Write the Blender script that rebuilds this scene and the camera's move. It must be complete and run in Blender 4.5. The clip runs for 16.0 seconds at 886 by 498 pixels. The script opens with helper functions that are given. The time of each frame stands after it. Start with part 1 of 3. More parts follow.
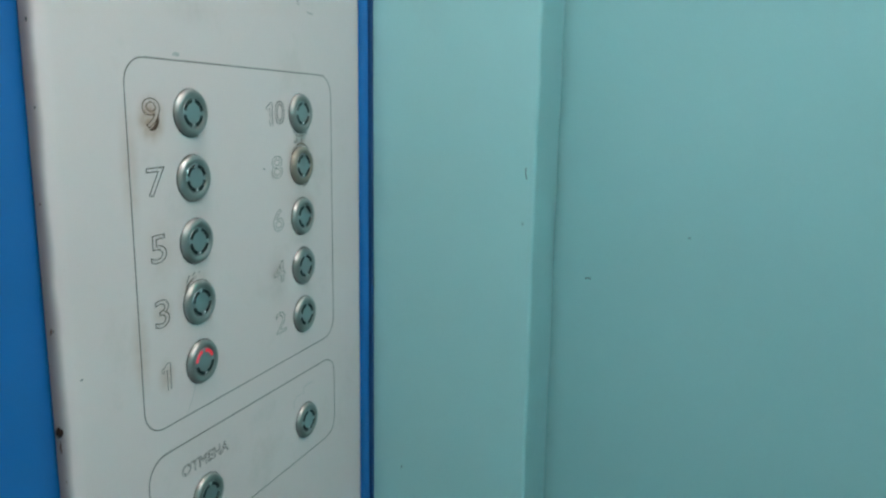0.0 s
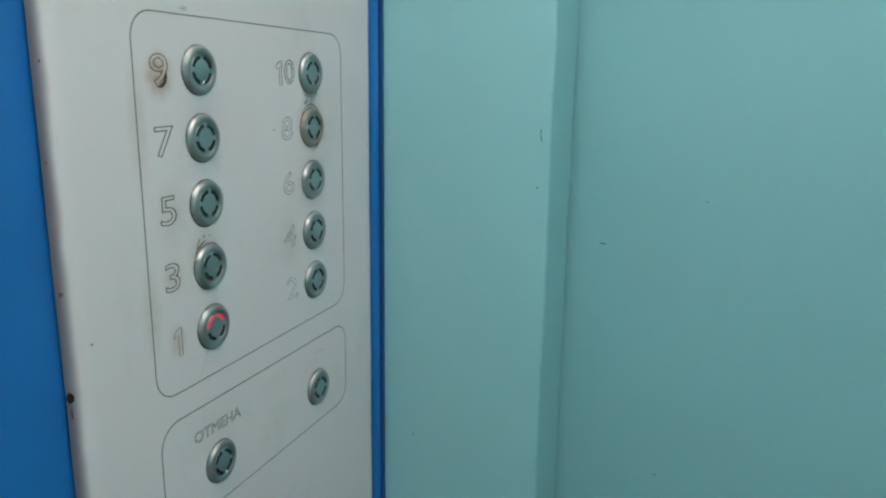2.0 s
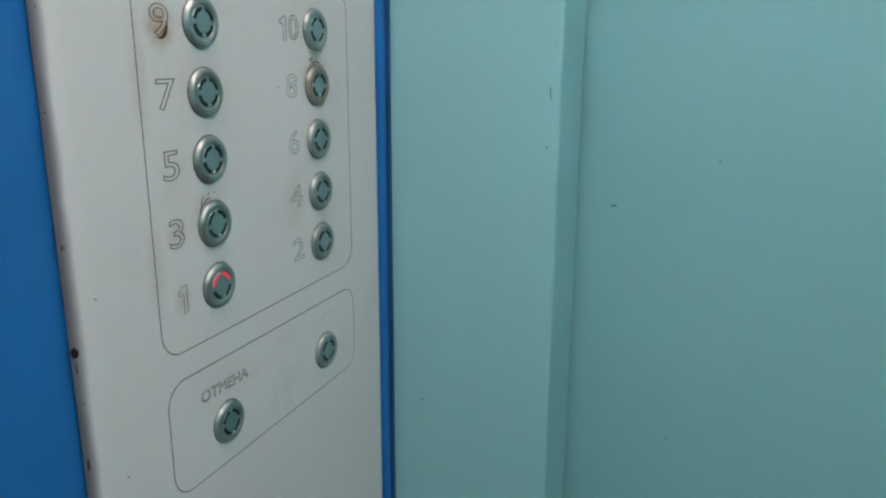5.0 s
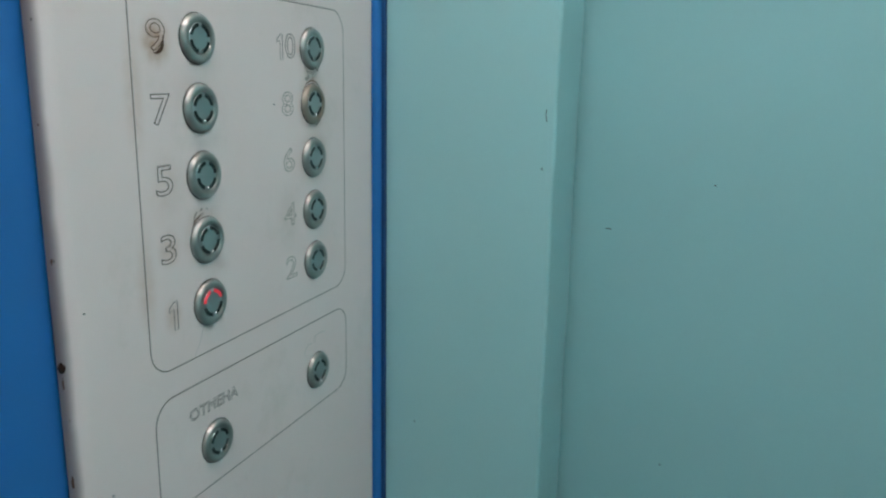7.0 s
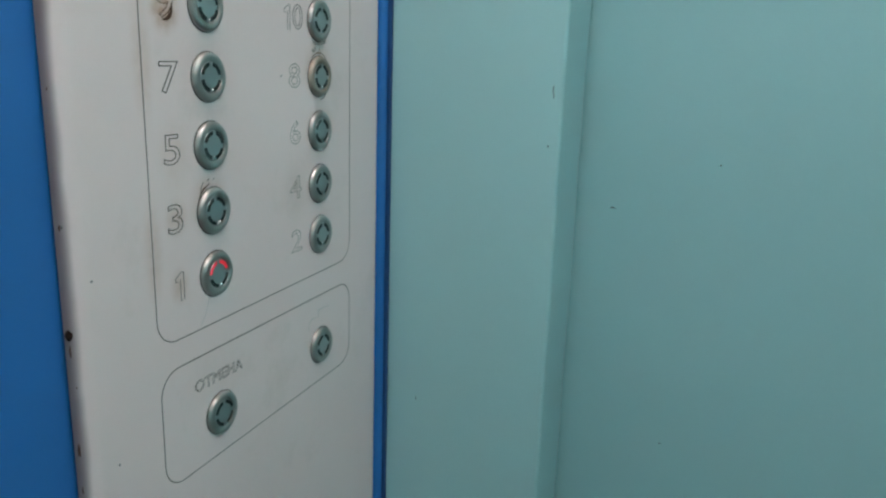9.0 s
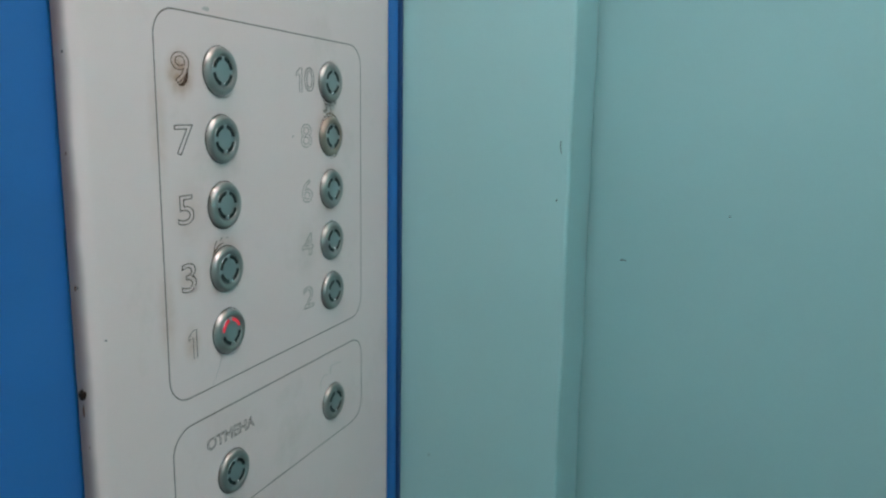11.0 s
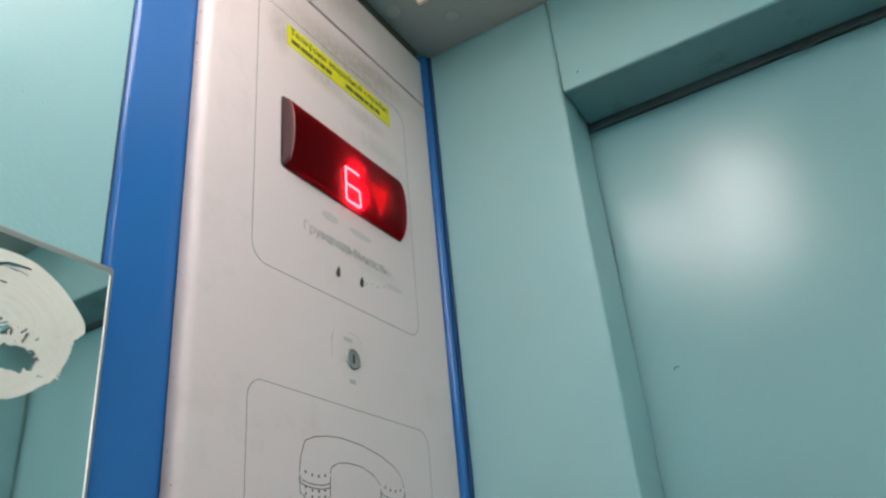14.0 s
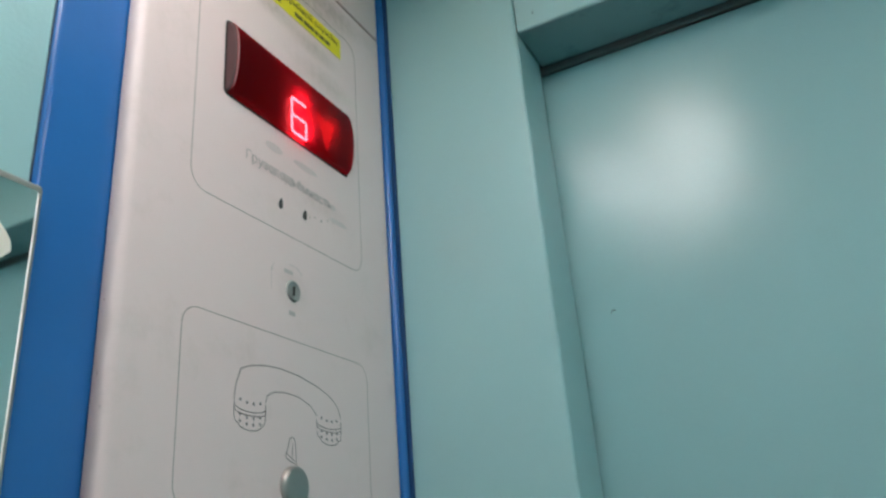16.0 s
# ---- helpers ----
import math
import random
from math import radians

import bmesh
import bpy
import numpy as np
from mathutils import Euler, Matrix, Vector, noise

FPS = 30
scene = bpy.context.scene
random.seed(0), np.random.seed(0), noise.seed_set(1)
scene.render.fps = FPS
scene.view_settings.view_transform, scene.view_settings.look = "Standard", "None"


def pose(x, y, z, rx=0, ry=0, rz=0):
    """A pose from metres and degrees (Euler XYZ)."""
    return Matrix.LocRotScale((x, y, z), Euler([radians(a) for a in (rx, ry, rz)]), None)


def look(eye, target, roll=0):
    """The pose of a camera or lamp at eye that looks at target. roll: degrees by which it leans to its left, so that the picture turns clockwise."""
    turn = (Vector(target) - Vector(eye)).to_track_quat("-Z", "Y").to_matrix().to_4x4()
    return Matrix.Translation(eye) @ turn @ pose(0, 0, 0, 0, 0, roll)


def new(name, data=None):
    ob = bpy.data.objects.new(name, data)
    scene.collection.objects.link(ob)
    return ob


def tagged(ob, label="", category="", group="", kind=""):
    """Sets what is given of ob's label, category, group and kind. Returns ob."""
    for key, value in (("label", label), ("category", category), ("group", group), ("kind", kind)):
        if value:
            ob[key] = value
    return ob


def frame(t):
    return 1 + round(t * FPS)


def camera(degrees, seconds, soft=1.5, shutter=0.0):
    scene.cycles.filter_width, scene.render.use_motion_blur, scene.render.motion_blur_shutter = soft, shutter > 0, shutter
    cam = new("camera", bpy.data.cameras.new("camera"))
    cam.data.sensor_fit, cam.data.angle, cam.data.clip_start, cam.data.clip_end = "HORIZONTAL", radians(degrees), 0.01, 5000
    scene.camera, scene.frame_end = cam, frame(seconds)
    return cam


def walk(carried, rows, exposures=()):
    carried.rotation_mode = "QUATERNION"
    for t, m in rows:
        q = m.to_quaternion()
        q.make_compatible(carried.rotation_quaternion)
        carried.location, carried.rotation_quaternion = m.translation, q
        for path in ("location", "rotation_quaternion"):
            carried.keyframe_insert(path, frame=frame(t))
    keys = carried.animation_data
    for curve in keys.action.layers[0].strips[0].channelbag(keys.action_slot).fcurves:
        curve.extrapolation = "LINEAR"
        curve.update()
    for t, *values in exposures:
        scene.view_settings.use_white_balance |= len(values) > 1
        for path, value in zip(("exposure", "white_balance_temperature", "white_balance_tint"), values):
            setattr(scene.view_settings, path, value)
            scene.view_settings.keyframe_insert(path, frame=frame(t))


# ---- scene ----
cam = camera(59.2, 16.0, soft=2.4, shutter=0.6)
EXPOSURES = (
    (0.0, -0.2, 6250, 3), (3.5, -0.24, 6300, 5), (9.0, -0.33, 6600, 13), (11.8, -0.31, 6640, 14), (12.0, -0.28, 6640, 14), (12.5, -0.32, 6650, 13),
    (13.0, -0.62, 6650, 13), (13.5, -0.65, 6650, 13), (14.0, -0.92, 6650, 13), (14.5, -0.94, 6650, 13), (15.5, -1.00, 6640, 13), (16.0, -0.99, 6620, 12))
PATH = [
    (0, (0.341, -0.633, 1.375), (-0.418, 1.175, 0.982), 0.9),
    (0.5, (0.338, -0.633, 1.369), (-0.422, 1.166, 0.942), 1.2),
    (1, (0.338, -0.634, 1.366), (-0.422, 1.163, 0.924), 0.9),
    (1.5, (0.334, -0.63, 1.365), (-0.433, 1.159, 0.907), 0.8),
    (2, (0.327, -0.626, 1.366), (-0.427, 1.168, 0.903), 0.8),
    (2.5, (0.325, -0.62, 1.359), (-0.423, 1.166, 0.859), 1.0),
    (3, (0.322, -0.621, 1.357), (-0.42, 1.169, 0.862), 1.3),
    (3.5, (0.322, -0.621, 1.357), (-0.419, 1.171, 0.868), 0.9),
    (4, (0.324, -0.62, 1.354), (-0.425, 1.164, 0.847), 0.7),
    (4.2, (0.327, -0.621, 1.352), (-0.434, 1.155, 0.839), 0.7),
    (6.3, (0.324, -0.621, 1.347), (-0.447, 1.151, 0.834), 0.0),
    (6.5, (0.323, -0.619, 1.345), (-0.434, 1.162, 0.837), 0.0),
    (7, (0.327, -0.619, 1.346), (-0.441, 1.171, 0.892), 1.1),
    (7.5, (0.323, -0.622, 1.343), (-0.437, 1.17, 0.882), 1.8),
    (8, (0.324, -0.626, 1.344), (-0.436, 1.165, 0.881), 1.6),
    (8.5, (0.321, -0.623, 1.343), (-0.422, 1.173, 0.874), 1.5),
    (9, (0.32, -0.622, 1.339), (-0.432, 1.165, 0.846), 1.9),
    (9.2, (0.317, -0.62, 1.337), (-0.433, 1.168, 0.846), 2.2),
    (11.3, (0.327, -0.625, 1.342), (-0.483, 1.169, 0.99), 0.6),
    (11.5, (0.329, -0.623, 1.343), (-0.498, 1.159, 0.972), 0.7),
    (11.8, (0.333, -0.628, 1.352), (-0.504, 1.161, 1.041), -0.1),
    (12, (0.339, -0.634, 1.382), (-0.544, 1.155, 1.235), -1.8),
    (12.2, (0.341, -0.645, 1.461), (-0.575, 1.129, 1.572), -3.5),
    (12.3, (0.338, -0.65, 1.483), (-0.555, 1.115, 1.735), -4.1),
    (12.5, (0.331, -0.658, 1.497), (-0.496, 1.042, 2.149), -5.3),
    (12.8, (0.35, -0.671, 1.528), (-0.488, 0.95, 2.347), -5.6),
    (13, (0.36, -0.671, 1.53), (-0.504, 0.93, 2.36), -5.9),
    (13.5, (0.362, -0.662, 1.537), (-0.48, 0.897, 2.466), -5.6),
    (14, (0.357, -0.654, 1.539), (-0.501, 0.903, 2.455), -5.5),
    (14.5, (0.357, -0.652, 1.534), (-0.492, 0.925, 2.425), -4.8),
    (15, (0.358, -0.653, 1.535), (-0.468, 0.949, 2.401), -4.6),
    (15.5, (0.363, -0.648, 1.533), (-0.462, 0.97, 2.371), -4.3),
    (16, (0.364, -0.647, 1.531), (-0.433, 1.012, 2.313), -4.7),
]
walk(cam, [(t, look(eye, target, roll)) for t, eye, target, roll in PATH], EXPOSURES)

# ---- light: the ceiling lamps, built below, are the only source; the world outside the closed cabin is dark ----
LAMP_STRENGTH = 25.4
world = bpy.data.worlds.new("world")
world.use_nodes = True
world.node_tree.nodes["Background"].inputs["Color"].default_value = (0.02, 0.02, 0.02, 1)
world.node_tree.nodes["Background"].inputs["Strength"].default_value = 0.1
scene.world = world

# ---- materials ----
def paint(name, color, rough=0.4, vary=0.06, peel=0.0004, peel_scale=260.0, stain=None, stain_amount=0.0, metallic=0.0, spec=0.5, grain=0.0, rough_vary=0.08, stain_scale=9.0, wave=0.0, wave_scale=8.0):
    """A painted or plastic surface: cloudy large variation, fine grain, stains and a fine relief."""
    m = bpy.data.materials.new(name)
    m.use_nodes = True
    n, l = m.node_tree.nodes, m.node_tree.links
    b = n["Principled BSDF"]
    b.inputs["Metallic"].default_value = metallic
    b.inputs["Specular IOR Level"].default_value = spec
    co = n.new("ShaderNodeTexCoord")
    big = n.new("ShaderNodeTexNoise")
    big.inputs["Scale"].default_value, big.inputs["Detail"].default_value = 5.0, 5.0
    fine = n.new("ShaderNodeTexNoise")
    fine.inputs["Scale"].default_value, fine.inputs["Detail"].default_value = peel_scale, 3.0
    for t in (big, fine):
        l.new(co.outputs["Object"], t.inputs["Vector"])
    ramp = n.new("ShaderNodeValToRGB")
    lo = [max(0.0, c * (1 - vary)) for c in color]
    hi = [min(1.0, c * (1 + vary)) for c in color]
    ramp.color_ramp.elements[0].position, ramp.color_ramp.elements[0].color = 0.3, (*lo, 1)
    ramp.color_ramp.elements[1].position, ramp.color_ramp.elements[1].color = 0.7, (*hi, 1)
    l.new(big.outputs["Fac"], ramp.inputs["Fac"])
    out = ramp.outputs["Color"]
    if grain:
        g = n.new("ShaderNodeMix")
        g.data_type, g.blend_type = "RGBA", "MULTIPLY"
        g.inputs["Factor"].default_value = grain
        l.new(out, g.inputs["A"])
        l.new(fine.outputs["Color"], g.inputs["B"])
        out = g.outputs["Result"]
    if stain:
        s = n.new("ShaderNodeTexNoise")
        s.inputs["Scale"].default_value, s.inputs["Detail"].default_value, s.inputs["Roughness"].default_value = stain_scale, 8.0, 0.7
        l.new(co.outputs["Object"], s.inputs["Vector"])
        r = n.new("ShaderNodeMapRange")
        r.inputs["From Min"].default_value, r.inputs["From Max"].default_value = 0.55, 0.78
        r.inputs["To Max"].default_value = stain_amount
        l.new(s.outputs["Fac"], r.inputs["Value"])
        mx = n.new("ShaderNodeMix")
        mx.data_type = "RGBA"
        l.new(r.outputs["Result"], mx.inputs["Factor"])
        l.new(out, mx.inputs["A"])
        mx.inputs["B"].default_value = (*stain, 1)
        out = mx.outputs["Result"]
    l.new(out, b.inputs["Base Color"])
    rr = n.new("ShaderNodeMapRange")
    rr.inputs["To Min"].default_value, rr.inputs["To Max"].default_value = max(0.02, rough - rough_vary), rough + rough_vary
    l.new(big.outputs["Fac"], rr.inputs["Value"])
    l.new(rr.outputs["Result"], b.inputs["Roughness"])
    if peel:
        bp = n.new("ShaderNodeBump")
        bp.inputs["Strength"].default_value, bp.inputs["Distance"].default_value = 0.35, peel
        l.new(fine.outputs["Fac"], bp.inputs["Height"])
        l.new(bp.outputs["Normal"], b.inputs["Normal"])
        if wave:
            sheet_ = n.new("ShaderNodeTexNoise")
            sheet_.inputs["Scale"].default_value, sheet_.inputs["Detail"].default_value = wave_scale, 2.0
            l.new(co.outputs["Object"], sheet_.inputs["Vector"])
            dent = n.new("ShaderNodeBump")
            dent.inputs["Strength"].default_value, dent.inputs["Distance"].default_value = 1.0, wave
            l.new(sheet_.outputs["Fac"], dent.inputs["Height"])
            l.new(dent.outputs["Normal"], bp.inputs["Normal"])
    return m


def glow(name, color, strength):
    m = bpy.data.materials.new(name)
    m.use_nodes = True
    b = m.node_tree.nodes["Principled BSDF"]
    b.inputs["Base Color"].default_value = (*[0.6 * c for c in color], 1)
    b.inputs["Emission Color"].default_value = (*color, 1)
    b.inputs["Emission Strength"].default_value = strength
    return m


def soft_stains(m, spots):
    """Soft-edged rust and hand grime at places (y, z) of the panel, broken up by noise: (y, z, radius y, radius z, amount, colour)."""
    n, l = m.node_tree.nodes, m.node_tree.links
    b = n["Principled BSDF"]
    out = b.inputs["Base Color"].links[0].from_socket
    co = n.new("ShaderNodeTexCoord")
    rough = n.new("ShaderNodeTexNoise")
    rough.inputs["Scale"].default_value, rough.inputs["Detail"].default_value = 150.0, 5.0
    l.new(co.outputs["Object"], rough.inputs["Vector"])
    for y, z, ry, rz, amount, colour in spots:
        mp = n.new("ShaderNodeMapping")
        mp.inputs["Location"].default_value = (0, -y / ry, -z / rz)
        mp.inputs["Scale"].default_value = (0, 1 / ry, 1 / rz)
        l.new(co.outputs["Object"], mp.inputs["Vector"])
        ln = n.new("ShaderNodeVectorMath")
        ln.operation = "LENGTH"
        l.new(mp.outputs["Vector"], ln.inputs[0])
        mr = n.new("ShaderNodeMapRange")
        mr.interpolation_type = "SMOOTHSTEP"
        mr.inputs["From Min"].default_value, mr.inputs["From Max"].default_value = 1.0, 0.1
        mr.inputs["To Max"].default_value = amount * 2
        l.new(ln.outputs["Value"], mr.inputs["Value"])
        mu = n.new("ShaderNodeMath")
        mu.operation, mu.use_clamp = "MULTIPLY", True
        l.new(mr.outputs["Result"], mu.inputs[0])
        l.new(rough.outputs["Fac"], mu.inputs[1])
        mx = n.new("ShaderNodeMix")
        mx.data_type = "RGBA"
        l.new(mu.outputs[0], mx.inputs["Factor"])
        l.new(out, mx.inputs["A"])
        mx.inputs["B"].default_value = (*colour, 1)
        out = mx.outputs["Result"]
    l.new(out, b.inputs["Base Color"])


TEAL = paint("teal_paint", (0.322, 0.56, 0.585), 0.30, 0.03, 0.0003, 320, spec=0.42, rough_vary=0.01, wave=0.0015, wave_scale=12.0)
TEAL_DOOR = paint("teal_door_paint", (0.290, 0.512, 0.537), 0.225, 0.03, 0.0003, 320, rough_vary=0.008, spec=0.58, wave=0.0012, wave_scale=11.0)
TEAL_WALL = paint("teal_wall_paint", (0.322, 0.56, 0.585), 0.30, 0.03, 0.0006, 260, rough_vary=0.01, wave=0.0015, wave_scale=14.0)
BLUE = paint("blue_paint", (0.022, 0.155, 0.455), 0.22, 0.06, 0.0003, 300, (0.017, 0.125, 0.40), 0.4, rough_vary=0.008, wave=0.0012, wave_scale=22.0)
WHITE = paint("white_panel_paint", (0.82, 0.690, 0.683), 0.42, 0.025, 0.0001, 500, (0.50, 0.44, 0.38), 0.35, stain_scale=14.0)
RUSTY, GREY = (0.42, 0.22, 0.12), (0.42, 0.36, 0.32)
soft_stains(WHITE, (
    (-0.270, 1.357, 0.015, 0.018, 0.70, RUSTY), (-0.112, 1.340, 0.012, 0.010, 0.8, GREY), (-0.112, 1.320, 0.024, 0.026, 0.55, RUSTY),
    (-0.110, 1.277, 0.024, 0.026, 0.42, RUSTY), (-0.238, 1.240, 0.022, 0.026, 0.42, RUSTY), (-0.269, 1.2375, 0.012, 0.015, 0.30, RUSTY), (-0.269, 1.1960, 0.010, 0.015, 0.34, RUSTY), (-0.289, 1.330, 0.010, 0.050, 0.22, RUSTY), (-0.289, 1.220, 0.010, 0.040, 0.24, RUSTY), (-0.236, 1.318, 0.030, 0.034, 0.16, GREY),
    (-0.145, 1.235, 0.022, 0.030, 0.22, GREY), (-0.268, 1.275, 0.018, 0.030, 0.14, RUSTY), (-0.165, 2.066, 0.120, 0.030, 0.60, GREY), (-0.110, 2.082, 0.080, 0.020, 0.55, GREY), (-0.200, 2.020, 0.050, 0.016, 0.45, GREY), (-0.140, 2.012, 0.050, 0.014, 0.40, GREY), (-0.262, 2.036, 0.022, 0.034, 0.42, GREY), (-0.190, 2.145, 0.130, 0.030, 0.35, GREY),
    (-0.120, 1.985, 0.060, 0.018, 0.32, GREY), (-0.125, 1.845, 0.050, 0.014, 0.18, GREY), (-0.173, 1.755, 0.028, 0.026, 0.20, GREY),
    (-0.230, 1.425, 0.030, 0.018, 0.14, GREY), (-0.240, 1.130, 0.040, 0.030, 0.12, GREY), (-0.172, 1.600, 0.030, 0.030, 0.14, GREY)))
# Teal darkened for the shade under the lintel, with real dark stains over it.
SOFFIT = paint("shaded_teal_paint", (0.20, 0.345, 0.36), 0.6, 0.06, 0.0003, 260, (0.07, 0.115, 0.115), 0.8, stain_scale=13.0)


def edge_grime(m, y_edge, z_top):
    """Hand grime and painted shade along a rounded vertical edge, thick up to z_top and thin above it, broken up by
    noise.
    """
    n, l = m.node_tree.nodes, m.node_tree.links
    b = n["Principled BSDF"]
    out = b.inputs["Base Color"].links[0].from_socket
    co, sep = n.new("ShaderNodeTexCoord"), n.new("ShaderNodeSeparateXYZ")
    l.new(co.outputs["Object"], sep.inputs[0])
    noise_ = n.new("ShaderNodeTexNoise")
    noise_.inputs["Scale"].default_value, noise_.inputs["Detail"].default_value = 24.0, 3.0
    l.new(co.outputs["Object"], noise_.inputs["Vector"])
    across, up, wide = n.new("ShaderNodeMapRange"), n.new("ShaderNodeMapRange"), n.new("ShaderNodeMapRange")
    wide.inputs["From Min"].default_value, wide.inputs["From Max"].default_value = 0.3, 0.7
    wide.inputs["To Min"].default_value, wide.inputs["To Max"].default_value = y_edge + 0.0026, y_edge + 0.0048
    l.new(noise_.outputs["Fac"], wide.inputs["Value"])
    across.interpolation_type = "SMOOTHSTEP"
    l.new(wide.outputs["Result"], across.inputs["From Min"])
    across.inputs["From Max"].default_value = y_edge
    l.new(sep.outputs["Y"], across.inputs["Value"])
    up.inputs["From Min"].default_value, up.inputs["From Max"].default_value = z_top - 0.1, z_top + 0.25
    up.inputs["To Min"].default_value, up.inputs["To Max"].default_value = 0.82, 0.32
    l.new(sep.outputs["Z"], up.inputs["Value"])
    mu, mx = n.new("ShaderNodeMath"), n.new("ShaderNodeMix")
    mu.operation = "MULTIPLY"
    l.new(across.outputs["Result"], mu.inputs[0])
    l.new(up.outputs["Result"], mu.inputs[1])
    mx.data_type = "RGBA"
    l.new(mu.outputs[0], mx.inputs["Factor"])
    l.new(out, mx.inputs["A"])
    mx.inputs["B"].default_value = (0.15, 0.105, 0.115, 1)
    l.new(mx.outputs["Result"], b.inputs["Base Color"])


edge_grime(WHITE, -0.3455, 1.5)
CEIL = paint("ceiling_paint", (0.50, 0.485, 0.462), 0.6, 0.05, 0.0003, 200, (0.27, 0.25, 0.225), 0.6, stain_scale=6.0)
STEEL = paint("worn_steel", (0.43, 0.41, 0.39), 0.46, 0.10, 0.0001, 900, (0.25, 0.2, 0.16), 0.4, metallic=1.0, stain_scale=120.0)
POLISH = paint("polished_glint", (0.85, 0.85, 0.85), 0.12, 0.02, 0.0, metallic=1.0, rough_vary=0.02)
RUSTY_STEEL = paint("rust_tinted_steel", (0.40, 0.33, 0.28), 0.5, 0.12, 0.0001, 900, (0.20, 0.085, 0.04), 0.75, metallic=0.85, stain_scale=70.0)
CAP = paint("satin_steel_cap", (0.47, 0.48, 0.48), 0.36, 0.08, 0.0001, 900, metallic=1.0)
SLOT = paint("dark_slot_plastic", (0.025, 0.035, 0.035), 0.65, 0.1, 0.0, spec=0.2)
KEYHOLE = paint("dark_grey_metal", (0.36, 0.36, 0.35), 0.4, 0.2, 0.0, metallic=0.6)
LINE = paint("worn_engraving", (0.070, 0.046, 0.036), 0.7, 0.25, 0.0, 500, (0.42, 0.36, 0.32), 0.35, stain_scale=22.0)
PRINT = paint("worn_print", (0.48, 0.435, 0.43), 0.6, 0.15, 0.0, 500, (0.70, 0.63, 0.62), 0.9, stain_scale=60.0)
FADED = paint("faded_print", (0.56, 0.51, 0.50), 0.6, 0.15, 0.0, 500, (0.73, 0.66, 0.65), 0.9, stain_scale=60.0)
WORN = paint("half_worn_engraving", (0.30, 0.275, 0.25), 0.7, 0.2, 0.0, 500, (0.58, 0.54, 0.51), 0.8, stain_scale=60.0)
FRAME = paint("uneven_engraving", (0.15, 0.115, 0.10), 0.7, 0.25, 0.0, 500, (0.035, 0.028, 0.022), 1.0, stain_scale=15.0)
SPOT_GREY = paint("ceiling_spot", (0.60, 0.57, 0.52), 0.7, 0.1, 0.0)
SMUDGE = paint("smudged_print", (0.66, 0.59, 0.58), 0.55, 0.1, 0.0, 500, (0.77, 0.69, 0.685), 1.0, stain_scale=130.0)
RUST = paint("rust_brown", (0.09, 0.038, 0.02), 0.8, 0.4, 0.0002, 900)
RUST_BLACK = paint("black_rust", (0.022, 0.012, 0.010), 0.85, 0.4, 0.0002, 900, spec=0.2)
GRIME = paint("grime", (0.30, 0.24, 0.22), 0.8, 0.3, 0.0002, 700, (0.08, 0.05, 0.05), 0.9, stain_scale=40.0)
CHIP = paint("dark_chip", (0.045, 0.047, 0.05), 0.7, 0.3, 0.0)
DARK = paint("dark_gap", (0.02, 0.02, 0.02), 0.8, 0.3, 0.0)
BEAD_SHADE = paint("navy_bead_shade", (0.018, 0.070, 0.20), 0.6, 0.15, 0.0, spec=0.2)
GAP_BROWN = paint("dark_brown_gap", (0.075, 0.065, 0.058), 0.8, 0.3, 0.0, 500, (0.03, 0.026, 0.024), 0.7, stain_scale=30.0)
GAP_BLUE = paint("dark_blue_gap", (0.02, 0.045, 0.085), 0.6, 0.2, 0.0)
RUBBER = paint("grey_rail", (0.10, 0.115, 0.12), 0.5, 0.2, 0.0)
YELLOW = paint("yellow_sticker", (0.80, 0.74, 0.02), 0.5, 0.05, 0.0)
INK = paint("black_ink", (0.12, 0.115, 0.02), 0.6, 0.1, 0.0)
CREAM = paint("cream_paint_residue", (0.80, 0.77, 0.69), 0.6, 0.06, 0.0002, 700, (0.55, 0.54, 0.47), 0.35, stain_scale=60.0)
FLOOR = paint("brown_linoleum", (0.065, 0.055, 0.05), 0.6, 0.2, 0.0003, 200)
MIRROR_EDGE = paint("ground_glass_edge", (0.23, 0.26, 0.245), 0.38, 0.15, 0.0, spec=0.5)
HIGHLIGHT_BEAD = paint("white_highlight_bead", (0.80, 0.84, 0.82), 0.18, 0.05, 0.0, spec=0.9, rough_vary=0.02)
MIRROR = paint("mirror_silver", (0.78, 0.85, 0.84), 0.03, 0.01, 0.0, metallic=1.0, rough_vary=0.01)


